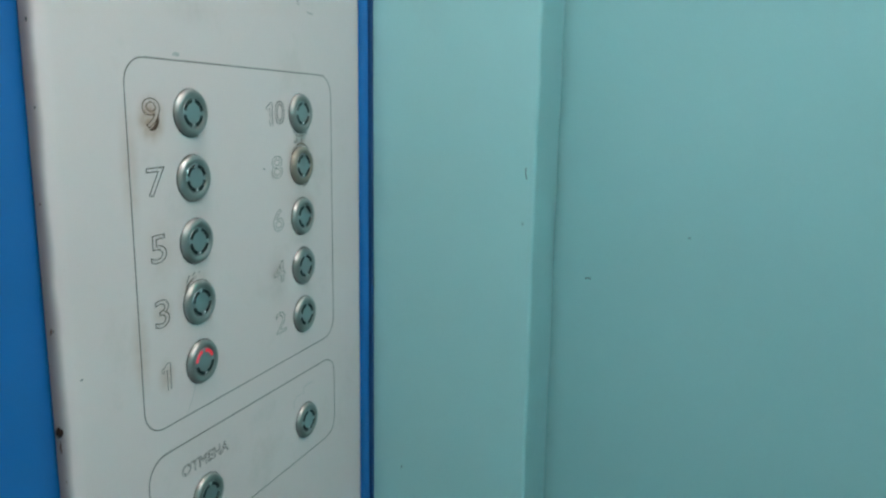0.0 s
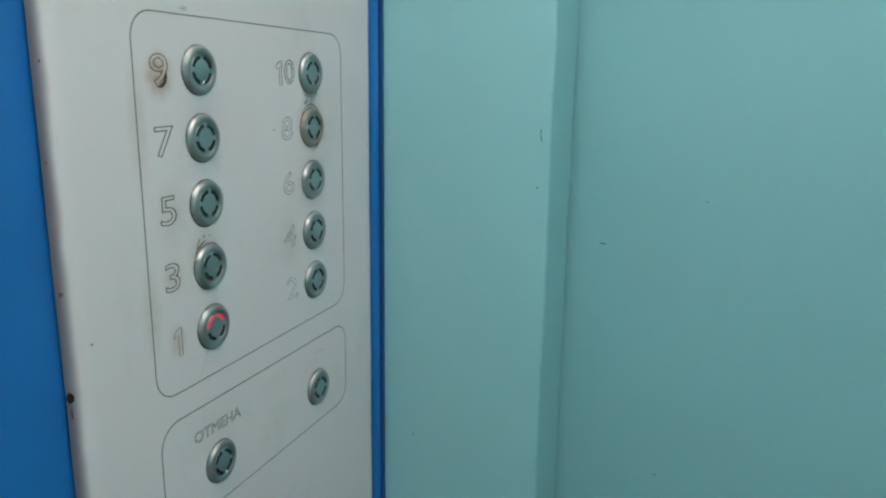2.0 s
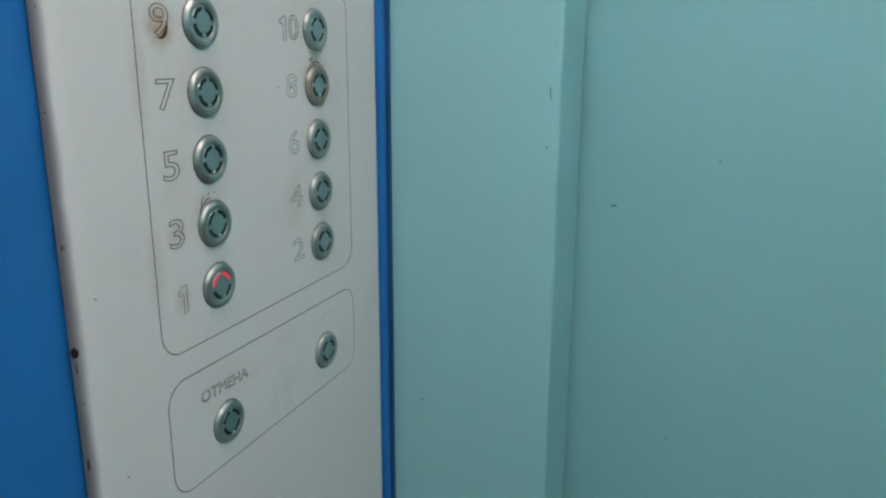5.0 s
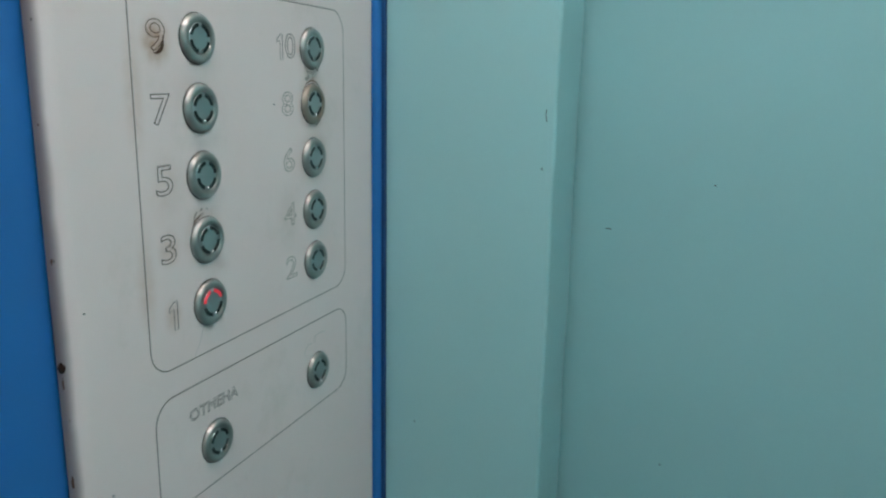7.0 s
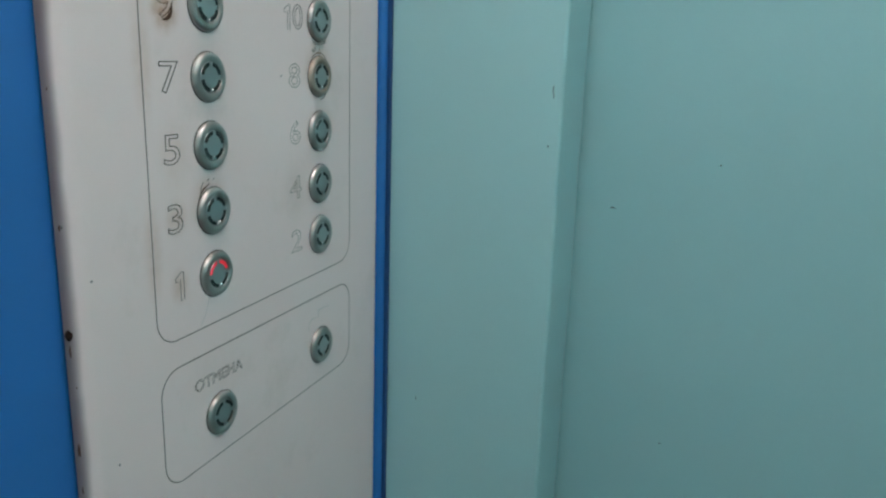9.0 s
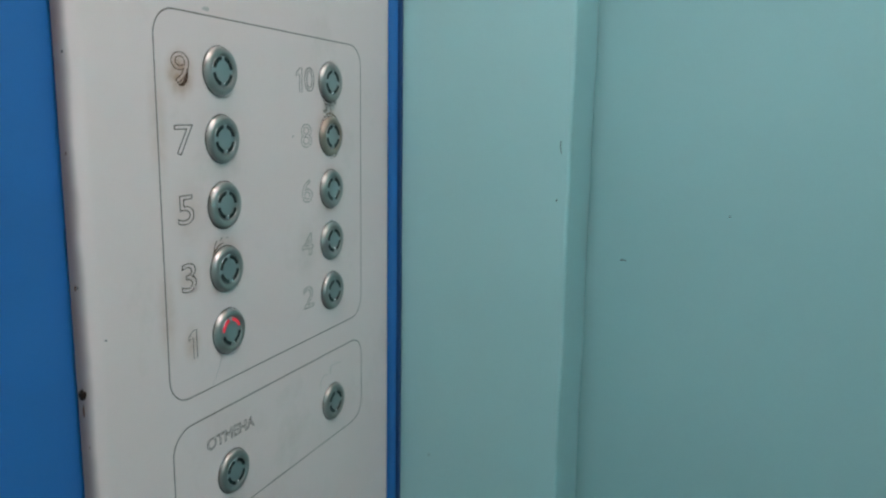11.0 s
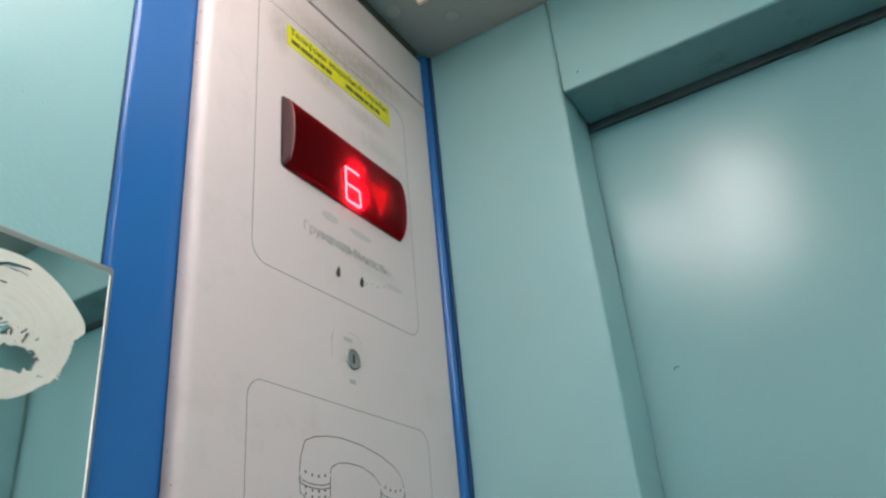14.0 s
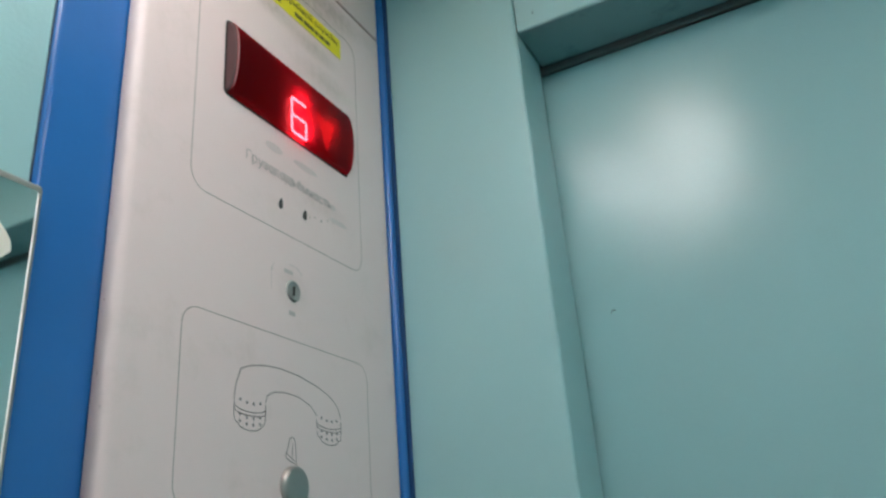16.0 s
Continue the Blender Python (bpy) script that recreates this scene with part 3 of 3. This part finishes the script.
def slot_mesh(a0, a1, material):
    inner, outer = arc(0, 0, 0.0066, a0, a1, 8), arc(0, 0, 0.0089, a1, a0, 8)
    return mesh_of(plate(inner + outer, 0.0020, 0.00298), material, "slot")


SLOTS = [slot_mesh(90 * k + 11, 90 * k + 79, SLOT) for k in range(4)]
LIT = [slot_mesh(90 * k + 11, 90 * k + 79, LED_SLOT) for k in range(4)]
TURN = random.Random(4)


def button(y, z, lit=(), label="round steel push button with a four-slot ring", ring=None):
    b = at(part("button", ring or BEZEL, STEEL, panel, label), 0, y, z)
    b.rotation_euler = (radians(TURN.uniform(-7, 7)), 0, 0)
    part("seating_ring", SHADOW_RING, CHIP, b, "dark ring painted as the shadow round the button")
    part("cap", DISC, CAP, b, "satin steel button cap")
    at(part("stud", GLINT, POLISH, b, "tiny polished dome added to give a highlight speck"), 0.0029, 0.0012, -0.0077)
    for k in range(4):
        part("slot", (LIT if k in lit else SLOTS)[k], SLOT, b, "red lit slot" if k in lit else "dark slot")
    return b


YL, YR = -0.2360, -0.1115
TOP, PITCH = 1.3600, 0.0410


def one(height, radius):
    h = height / 2
    return tube([(0.0006, -h), (0.0036, -h), (0.0036, h), (0.0014, h), (-0.0034, 0.62 * h), (-0.0034, 0.36 * h), (0.0006, 0.52 * h)], radius, True)


for row in range(5):
    z = TOP - PITCH * row
    odd, even = 9 - 2 * row, 10 - 2 * row
    button(YL, z, (0, 1) if odd == 1 else (), "pressed steel floor button with red lit slots" if odd == 1 else "round steel floor button with dark slots")
    zr = z - 0.0025 + 0.0008 * row
    button(YR, zr, (), "rust-tinted steel floor button with dark slots" if even == 8 else "round steel floor button with dark slots", RUSTED if even == 8 else None)
    if odd == 1:
        at(part("numeral", one(0.0178, 0.00030), LINE, panel, "engraved outline numeral"), 0.0, -0.2690, z - 0.0004)
    else:
        at(part("numeral", lettering(str(odd), 0.0178, RUST if odd == 9 else LINE, 0.00028 if odd == 9 else 0.00033, 1.34), LINE, panel, "engraved outline numeral"), 0.0, -0.2695, z - 0.0004)
    if even == 10:
        at(part("numeral", one(0.0168, 0.00036), LINE, panel, "worn engraved outline numeral"), 0.0, -0.1515, zr + 0.0002)
        at(part("numeral", lettering("0", 0.0168, LINE, 0.00036, 1.15), LINE, panel, "worn engraved outline numeral"), 0.0, -0.1385, zr + 0.0002)
    else:
        at(part("numeral", lettering(str(even), 0.0168, WORN, 0.00036, 1.30), WORN, panel, "worn engraved outline numeral"), 0.0, -0.1435, zr + 0.0002)
button(YL, 1.0990, (), "round steel cancel button")
button(YR, 1.1045, (), "round steel button with a worn symbol")
at(part("inscription", lettering("OTMEHA", 0.0078, LINE, 0.00024, 1.08), LINE, panel, "engraved word above the cancel button"), 0.0, -0.2365, 1.1255)
sign = tube([(YR - 0.0165, 1.1210), (YR - 0.0180, 1.1250), (YR - 0.0125, 1.1300), (YR - 0.0070, 1.1290)], 0.00030)
tube([(YR - 0.0030, 1.1280), (YR - 0.0025, 1.1355)], 0.00030, bm=sign)
tube([(YR - 0.0020, 1.1340), (YR + 0.0060, 1.1350), (YR + 0.0130, 1.1335)], 0.00030, bm=sign)
part("symbol", sign, FADED, panel, "worn engraved symbol")

# rust and grime round the numerals and buttons
def smear(points, material, name, label, thick=0.00022):
    return part(name, plate(points, -0.0002, thick), material, faceplate, label)


def wedge(cy, cz, r, a0, a1, w0, w1, steps=10):
    outer = [(cy + (r + w / 2) * math.cos(radians(a)), cz + (r + w / 2) * 1.15 * math.sin(radians(a))) for a, w in ((a0 + (a1 - a0) * k / steps, w0 + (w1 - w0) * math.sin(math.pi * k / steps)) for k in range(steps + 1))]
    inner = [(cy + (r - w / 2) * math.cos(radians(a)), cz + (r - w / 2) * 1.15 * math.sin(radians(a))) for a, w in ((a0 + (a1 - a0) * k / steps, w0 + (w1 - w0) * math.sin(math.pi * k / steps)) for k in range(steps + 1))]
    return outer + inner[::-1]


smear(wedge(-0.2705, 1.3582, 0.0064, 15, -105, 0.0002, 0.0023), RUST, "rust_smear", "rusty smear filling the lower half of the numeral")
for cy, cz, a0, a1, w in ((YL, 1.237, 95, 150, 0.0008), (YR, 1.3575, 225, 320, 0.0008)):
    smear(wedge(cy, cz, 0.0151, a0, a1, 0.0001, w), RUST if cy == YL else GRIME, "grime_smear", "grime at the rim of a button")
for y, z, w, h in ((-0.108, 1.3395, 0.0030, 0.0024), (-0.1135, 1.3385, 0.0022, 0.0030), (-0.246, 1.3955, 0.0032, 0.0012)):
    smear([(y + w * (1 + 0.4 * noise.noise((a, y * 90, z))) * math.cos(radians(a)), z + h * (1 + 0.5 * noise.noise((a * 0.1, z * 80, 3))) * math.sin(radians(a))) for a in range(0, 360, 24)], FADED, "grime_smear", "faint grime spot")
DIRT = random.Random(31)
for k in range(9):
    y, z = YR + DIRT.uniform(-0.0085, 0.0095), 1.3395 + DIRT.uniform(-0.0042, 0.0034)
    w, h = DIRT.uniform(0.0004, 0.0010), DIRT.uniform(0.0006, 0.0016)
    smear([(y + w * (1 + 0.4 * noise.noise((a, y * 90, z))) * math.cos(radians(a)), z + h * (1 + 0.5 * noise.noise((a * 0.1, z * 80, 3))) * math.sin(radians(a))) for a in range(0, 360, 40)], WORN, "grime_speck", "dark speck of grime")
for a0, a1, w in ((40, 150, 0.0007), (275, 340, 0.0006)):
    smear(wedge(YR, 1.3173, 0.0149, a0, a1, 0.0001, w), RUST, "rust_smear", "rust creeping round a button")
for pts in ([(-0.2470, 1.2485), (-0.2462, 1.2530), (-0.2440, 1.2560)], [(-0.2405, 1.2560), (-0.2388, 1.2578)], [(-0.2350, 1.2572), (-0.2338, 1.2566)]):
    part("rust_line", tube(pts, 0.00034), RUST, panel, "thin rusty stroke above a button")
part("pencil_line", tube([(-0.1135, 1.4440), (-0.1120, 1.4425), (-0.1105, 1.4385)], 0.00034), CHIP, panel, "short dark pen stroke")
part("pencil_line", tube([(-0.0985, 1.4345), (-0.0960, 1.4337), (-0.0915, 1.4335)], 0.00030), CHIP, panel, "short dark pen stroke")
part("pencil_line", tube([(-0.2425, 1.183), (-0.247, 1.172), (-0.253, 1.164)], 0.00022), FADED, panel, "faint scratch line")

# telephone symbol, bell, call button
phone = bmesh.new()
tube([(-0.2380, 1.6560), (-0.2365, 1.6670), (-0.2320, 1.6785), (-0.2220, 1.6830), (-0.2050, 1.6862), (-0.1880, 1.6870), (-0.1650, 1.6855), (-0.1400, 1.6810), (-0.1240, 1.6755), (-0.1140, 1.6690), (-0.1095, 1.6600)], R_LINE, bm=phone)
tube([(-0.2045, 1.6590), (-0.2030, 1.6640), (-0.1950, 1.6680), (-0.1830, 1.6697), (-0.1650, 1.6690), (-0.1500, 1.6640), (-0.1430, 1.6580)], R_LINE, bm=phone)
for cy, cz in ((-0.2210, 1.6530), (-0.1260, 1.6530)):
    tube([(cy - 0.0165, cz + 0.0020)] + arc(cy, cz + 0.0005, 0.0165, 180, 360, 8, 0.0040) + [(cy + 0.0165, cz + 0.0040)], R_LINE, bm=phone)
    tube([(cy - 0.0170, cz)] + arc(cy, cz - 0.0025, 0.0165, 180, 360, 8, 0.0035) + [(cy + 0.0165, cz)], R_LINE, bm=phone)
    tube([(cy - 0.0170, cz - 0.0005), (cy - 0.0160, cz - 0.0100)] + arc(cy, cz - 0.0120, 0.0120, 190, 350, 8, 0.0042) + [(cy + 0.0160, cz - 0.0100), (cy + 0.0165, cz)], R_LINE, bm=phone)
part("telephone_symbol", phone, LINE, panel, "engraved outline of a telephone handset")
DOT = mesh_of(plate(arc(0, 0, 0.00085, 0, 315, 7, 0.0012), -0.0001, 0.0002), CHIP, "speaker_hole")
for cy, cz in ((-0.2210, 1.6530), (-0.1260, 1.6530)):
    for row, dz in enumerate((0.0042, -0.0060, -0.0105)):
        for k in range(4):
            at(part("speaker_hole", DOT, CHIP, panel), 0, cy - 0.0105 + 0.0070 * k, cz + dz - (0.0014 if k in (1, 2) else 0.0))
bell = tube([(-0.1815, 1.6225), (-0.1805, 1.6262), (-0.1785, 1.6300)] + arc(-0.1738, 1.6325, 0.0040, 165, 10, 6, 0.0052) + [(-0.1692, 1.6290), (-0.1688, 1.6230), (-0.1682, 1.6185), (-0.1740, 1.6192)], R_LINE, True)
tube([(-0.1805, 1.6255), (-0.1750, 1.6225), (-0.1690, 1.6205)], R_LINE, bm=bell)
tube([(-0.1730, 1.6330), (-0.1735, 1.6260), (-0.1750, 1.6225)], R_LINE, bm=bell)
part("bell_symbol", bell, LINE, panel, "engraved outline of a bell")
at(part("call_button", CALL, STEEL, panel, "plain round steel call button"), 0, -0.1725, 1.6020)

# key switch and pin holes
KEY = lathe(((0.0088, 0.0), (0.0086, 0.0012), (0.0072, 0.0016), (0.0066, 0.0006), (0.0045, 0.0006), (0.0, 0.0010)), 24)
key = at(part("key_switch", KEY, KEYHOLE, panel, "small dark round key switch", True), 0, -0.1730, 1.7535)
part("keyway", block(0.0006, 0.0014, -0.0008, 0.0008, -0.0036, 0.0036), DARK, key)
mark = tube(arc(-0.1800, 1.7620, 0.0190, 175, 150, 4), R_LINE)
tube(arc(-0.1730, 1.7580, 0.0175, 105, 45, 6), R_LINE, bm=mark)
tube([(-0.2000, 1.7670), (-0.1995, 1.7480)], R_LINE, bm=mark)
part("key_marks", mark, FADED, panel, "worn engraved key positions")
for y, z, w, h in ((-0.1785, 1.7685, 0.0055, 0.0017), (-0.1740, 1.7345, 0.0040, 0.0018)):
    part("print_bar", plate(rounded(y - w, y + w, z - h, z + h, 0.0008), -0.0001, 0.0002), FADED, panel, "worn unreadable print")
for y, z in ((-0.1890, 1.8260), (-0.1565, 1.8280)):
    part("pin_hole", plate([(y - 0.0030, z - 0.0026), (y - 0.0009, z - 0.0056), (y + 0.0025, z - 0.0035), (y + 0.0027, z + 0.0016), (y + 0.0010, z + 0.0056), (y - 0.0016, z + 0.0016)], -0.0004, 0.0003), CHIP, panel, "dark drop-shaped hole")
at(part("print_word", lettering("Грузоподъёмность", 0.0090, PRINT, 0.0, 1.0), FADED, panel, "faded word printed under the display"), 0.0004, -0.1750, 1.8520)
for y, z, w, h in ((-0.1980, 1.8740, 0.0110, 0.0040), (-0.1550, 1.8740, 0.0170, 0.0032), (-0.1060, 1.8390, 0.0130, 0.0026)):
    part("print_bar", plate(arc(y, z, w, 0, 342, 19, h), -0.0001, 0.0002), SMUDGE, panel, "worn unreadable print")

WEAR = random.Random(12)
for k in range(3, 12):
    y, z = -0.2440 + 0.0118 * k + WEAR.uniform(-0.002, 0.002), 1.8520 + WEAR.uniform(-0.0012, 0.0012)
    w, h = WEAR.uniform(0.0045, 0.0075), WEAR.uniform(0.0026, 0.0048)
    part("print_smudge", plate([(y + w * (1 + 0.3 * noise.noise((a, k, 2))) * math.cos(radians(a)), z + h * (1 + 0.35 * noise.noise((a * 0.1, k, 5))) * math.sin(radians(a))) for a in range(0, 360, 24)], -0.0001, 0.00015), SMUDGE, panel, "print smeared to grey")
for k in range(5):
    y, z = -0.1500 + 0.0088 * k + WEAR.uniform(-0.001, 0.001), 1.8305 + 0.0012 * k + WEAR.uniform(-0.002, 0.002)
    part("grime_speck", plate(arc(y, z, WEAR.uniform(0.0005, 0.0014), 0, 320, 8, WEAR.uniform(0.0004, 0.0010)), -0.0001, 0.0002), WORN, panel, "grey speck of grime")

# floor display
DY0, DY1, DZ0, DZ1 = -0.2585, -0.0890, 1.8955, 1.9640


def dome(y0, y1, z0, z1, bulge, base, steps=20):
    """A body with a curved face, flat ends and softened corners."""
    bm = bmesh.new()
    cz, hz = (z0 + z1) / 2, (z1 - z0) / 2
    rows = []
    for y, f in ((y0, 0.90), (y0 + 0.0018, 0.98), (y0 + 0.004, 1.0), (y1 - 0.004, 1.0), (y1 - 0.0018, 0.98), (y1, 0.90)):
        ring = [(base - 0.003, cz - hz * (0.5 + 0.5 * f))]
        for k in range(steps + 1):
            a = math.pi * k / steps
            ring.append((base + bulge * f * math.sin(a) ** 0.8, cz - hz * (0.5 + 0.5 * f) * math.cos(a)))
        ring.append((base - 0.003, cz + hz * (0.5 + 0.5 * f)))
        rows.append([bm.verts.new((x, y, z)) for x, z in ring])
    for a, b in zip(rows, rows[1:]):
        for k in range(len(a) - 1):
            bm.faces.new((a[k], a[k + 1], b[k + 1], b[k]))
    bm.faces.new(rows[0])
    bm.faces.new(rows[-1])
    return bm


display = part("floor_display", dome(DY0, DY1, DZ0, DZ1, 0.0105, 0.0), LENS, panel, "dark red domed floor display showing six and a down arrow", True)
display.data.set_sharp_from_angle(angle=radians(50))
# Faces that point towards -y take the brown end colour.
display.data.materials.append(LENS_END)
for p in display.data.polygons:
    if p.normal.y < -0.35:
        p.material_index = 1
part("display_back", plate(rounded(DY0 + 0.001, DY1 - 0.001, DZ0 + 0.001, DZ1 - 0.001, 0.003), 0.0002, 0.0008), REDBACK, display, "red plastic display back")
# Pale tube along the lens's left end, a highlight put in as colour.
lens_end = bmesh.new()
rings = []
for k in range(23):
    a = math.pi * (0.06 + 0.88 * k / 22)
    cx, cz = 0.0101 * math.sin(a) ** 0.8, (DZ0 + DZ1) / 2 - 0.0332 * math.cos(a)
    out = Vector((math.sin(a), 0, -math.cos(a)))
    rings.append([lens_end.verts.new(Vector((cx, DY0 + 0.0030, cz)) + 0.0007 * (math.cos(math.tau * j / 6) * out + math.sin(math.tau * j / 6) * Vector((0, 1.6, 0)))) for j in range(6)])
for p, q in zip(rings, rings[1:]):
    for j in range(6):
        lens_end.faces.new((p[j], p[(j + 1) % 6], q[(j + 1) % 6], q[j]))
part("lens_edge", lens_end, LENS_HIGHLIGHT, display, "pale tube painted as the highlight on the red lens's end", True)
bezel = bmesh.new()
tube(rounded(DY0 - 0.0008, DY1 + 0.0008, DZ0 - 0.0008, DZ1 + 0.0008, 0.004), 0.0011, True, 6, bezel)
part("display_rim", bezel, DARK, display, "dark rim of the display")


def segment(y0, z0, y1, z1, w, name="digit_segment"):
    d = Vector((y1 - y0, z1 - z0)).normalized() * 0.0006
    n = Vector((-d.y, d.x)).normalized() * w / 2
    a, b = Vector((y0, z0)) + d, Vector((y1, z1)) - d
    pts = [(a.x - n.x, a.y - n.y), (b.x - n.x, b.y - n.y), (b.x + n.x, b.y + n.y), (a.x + n.x, a.y + n.y)]
    return part(name, plate(pts, 0.0030, 0.0037), LED, display, "glowing red segment")


GY0, GY1, GZ0, GZ1 = -0.1785, -0.1580, 1.9000, 1.9345
GM, W = (GZ0 + GZ1) / 2, 0.0020
for q in ((GY0, GZ1, GY1, GZ1), (GY0, GM, GY0, GZ1), (GY0, GZ0, GY0, GM), (GY0, GM, GY1, GM), (GY1, GZ0, GY1, GM), (GY0, GZ0, GY1, GZ0)):
    segment(*q, W)
part("arrow", plate([(-0.1410, 1.9370), (-0.1130, 1.9370), (-0.1265, 1.9040)], 0.0030, 0.0037), LED_ARROW, display, "glowing red down arrow")

# ---- the yellow sticker ----
sticker = thing("sticker", "narrow yellow paper sticker with black print, stuck above the display", "sticker")
sy, sz = -0.1745, 2.0390
paper = plate(rounded(-0.0795, 0.0795, -0.0120, 0.0120, 0.001), 0.0003, 0.0006)
part("paper", paper, YELLOW, sticker, "bright yellow paper strip")
at(part("print", lettering("Телефоны аварийной службы:", 0.0074, INK, 0.0, 1.0), INK, sticker, "black printed line"), 0.0008, 0.0, 0.0052)
x = -0.0740
for w in (0.011, 0.017, 0.006, 0.008, 0.008, None, 0.012, 0.016, 0.006, 0.008, 0.008):
    if w is None:
        x += 0.020
        continue
    part("print_bar", plate(rounded(x, x + w, -0.0076, -0.0031, 0.0004), 0.0005, 0.0008), INK, sticker, "black bar of unreadable print")
    x += w + 0.0016
sticker.matrix_basis = Matrix.Translation((0, sy, sz)) @ Matrix.Rotation(radians(0.5), 4, "X")

# ---- the mirror ----
mirror = thing("mirror", "frameless wall mirror with cream paint residue smeared over it", "mirror")
MX, MY0, MY1, MZ0, MZ1 = -0.0040, -0.960, -0.3945, 1.265, 1.7540
part("glass", block(MX - 0.0056, MX - 0.0003, MY0, MY1, MZ0, MZ1, 0.0024, 3), MIRROR_EDGE, mirror, "ground glass edge")
part("silvering", plate([(MY0 + 0.004, MZ0 + 0.004), (MY1 - 0.004, MZ0 + 0.004), (MY1 - 0.004, MZ1 - 0.005), (MY0 + 0.004, MZ1 - 0.005)], MX - 0.0006, MX), MIRROR, mirror, "reflecting mirror face")
# Near-white bead: the edge's bright highlight line is in its colour.
for y, z0, z1, r in ((MY1 - 0.0034, MZ0 + 0.004, MZ1 - 0.006, 0.0007),):
    bead = bmesh.new()
    bmesh.ops.create_cone(bead, cap_ends=True, segments=10, radius1=r, radius2=r, depth=z1 - z0)
    at(part("polished_edge", bead, HIGHLIGHT_BEAD, mirror, "white bead painted as the highlight on the glass edge", True), MX - 0.0004, y, (z0 + z1) / 2)
part("backing", block(X0, MX - 0.0056, MY0 + 0.02, MY1 - 0.02, MZ0 + 0.02, MZ1 - 0.02), DARK, mirror, "dark mirror backing")


def residue(cy, cz, ry, rz, seed):
    """Paint brushed round in a disc: a sweep that ends in a torn tip, a ragged hole, a smear rubbed thin and gaps between strokes."""
    bm = bmesh.new()
    na, nr = 420, 84
    grid = {}

    def bump(x, at_, width):
        return math.exp(-((x - at_) / width) ** 2)

    def rim(a):
        d = (math.degrees(a) + 180) % 360 - 180
        torn = max(0.0, min(1.0, (10 - d) / 8)) * max(0.0, min(1.0, (d + 75) / 30))
        rag = noise.noise((d * 0.9, seed, 0)) + 0.6 * noise.noise((d * 2.3, seed, 3))
        return 1 + 0.055 * bump(d, 17, 13) - 0.105 * torn + 0.030 * torn * rag + 0.014 * noise.noise((math.cos(a) * 2, math.sin(a) * 2, seed)) + 0.05 * bump(d, -38, 9) * (1 + rag)

    def vert(i, j):
        key_ = (i % na, j)
        if key_ not in grid:
            a, f = math.tau * i / na, j / nr
            r = (0.02 + 0.98 * f) * rim(a)
            ridge = 0.00008 * noise.noise((a * 0.8, f * 16, seed)) + 0.00005 * noise.noise((a * 2.0, f * 41, seed + 2))
            grid[key_] = bm.verts.new((MX + 0.0006 + ridge, cy + ry * r * math.cos(a), cz + rz * r * math.sin(a)))
        return grid[key_]

    for i in range(na):
        a = math.tau * (i + 0.5) / na
        d = (math.degrees(a) + 180) % 360 - 180
        for j in range(nr):
            r = (0.02 + 0.98 * (j + 0.5) / nr) * rim(a)
            py, pz = ry * r * math.cos(a), rz * r * math.sin(a)
            rag = 0.45 * noise.noise((py * 240, pz * 330, seed)) + 0.40 * noise.noise((py * 620, pz * 620, seed + 1))
            hole = ((py - 0.0105) / 0.0125) ** 2 + ((pz + 0.0175 - 0.10 * py) / 0.0068) ** 2 < 1 + rag
            speckle = ((py - 0.0130) / 0.0105) ** 2 + ((pz + 0.0040) / 0.0042) ** 2 < 1 and noise.noise((py * 500 - pz * 200, pz * 260, seed + 6)) > 0.20
            rubbed = ((py + 0.0070) / 0.0135) ** 2 + ((pz + 0.0035 - 0.3 * py) / 0.0062) ** 2 < 1 + rag and noise.noise((py * 90 + pz * 60, pz * 620 - py * 330, seed + 8)) > -0.12
            gap = False
            if 62 < d < 150:
                broad = min(1.0, (d - 70) / 12) * (1 + rag)
                gap = abs(r - (0.86 - 0.0040 * (d - 78))) < 0.026 * broad or (72 < d < 100 and abs(r - (0.775 - 0.0008 * (d - 77))) < 0.008 * (1 + rag)) or (88 < d < 130 and abs(r - 0.545) < 0.010 * (1 + rag))
            streak = r > 0.80 and -62 < d < 2 and noise.noise((d * 0.10, r * 34, seed + 4)) > 0.46
            if hole or speckle or rubbed or gap or streak:
                continue
            bm.faces.new((vert(i, j), vert(i + 1, j), vert(i + 1, j + 1), vert(i, j + 1)))
    return bm


part("paint_residue", residue(-0.4570, 1.7018, 0.0462, 0.0382, 3.0), CREAM, mirror, "cream paint residue brushed round in a disc", True)
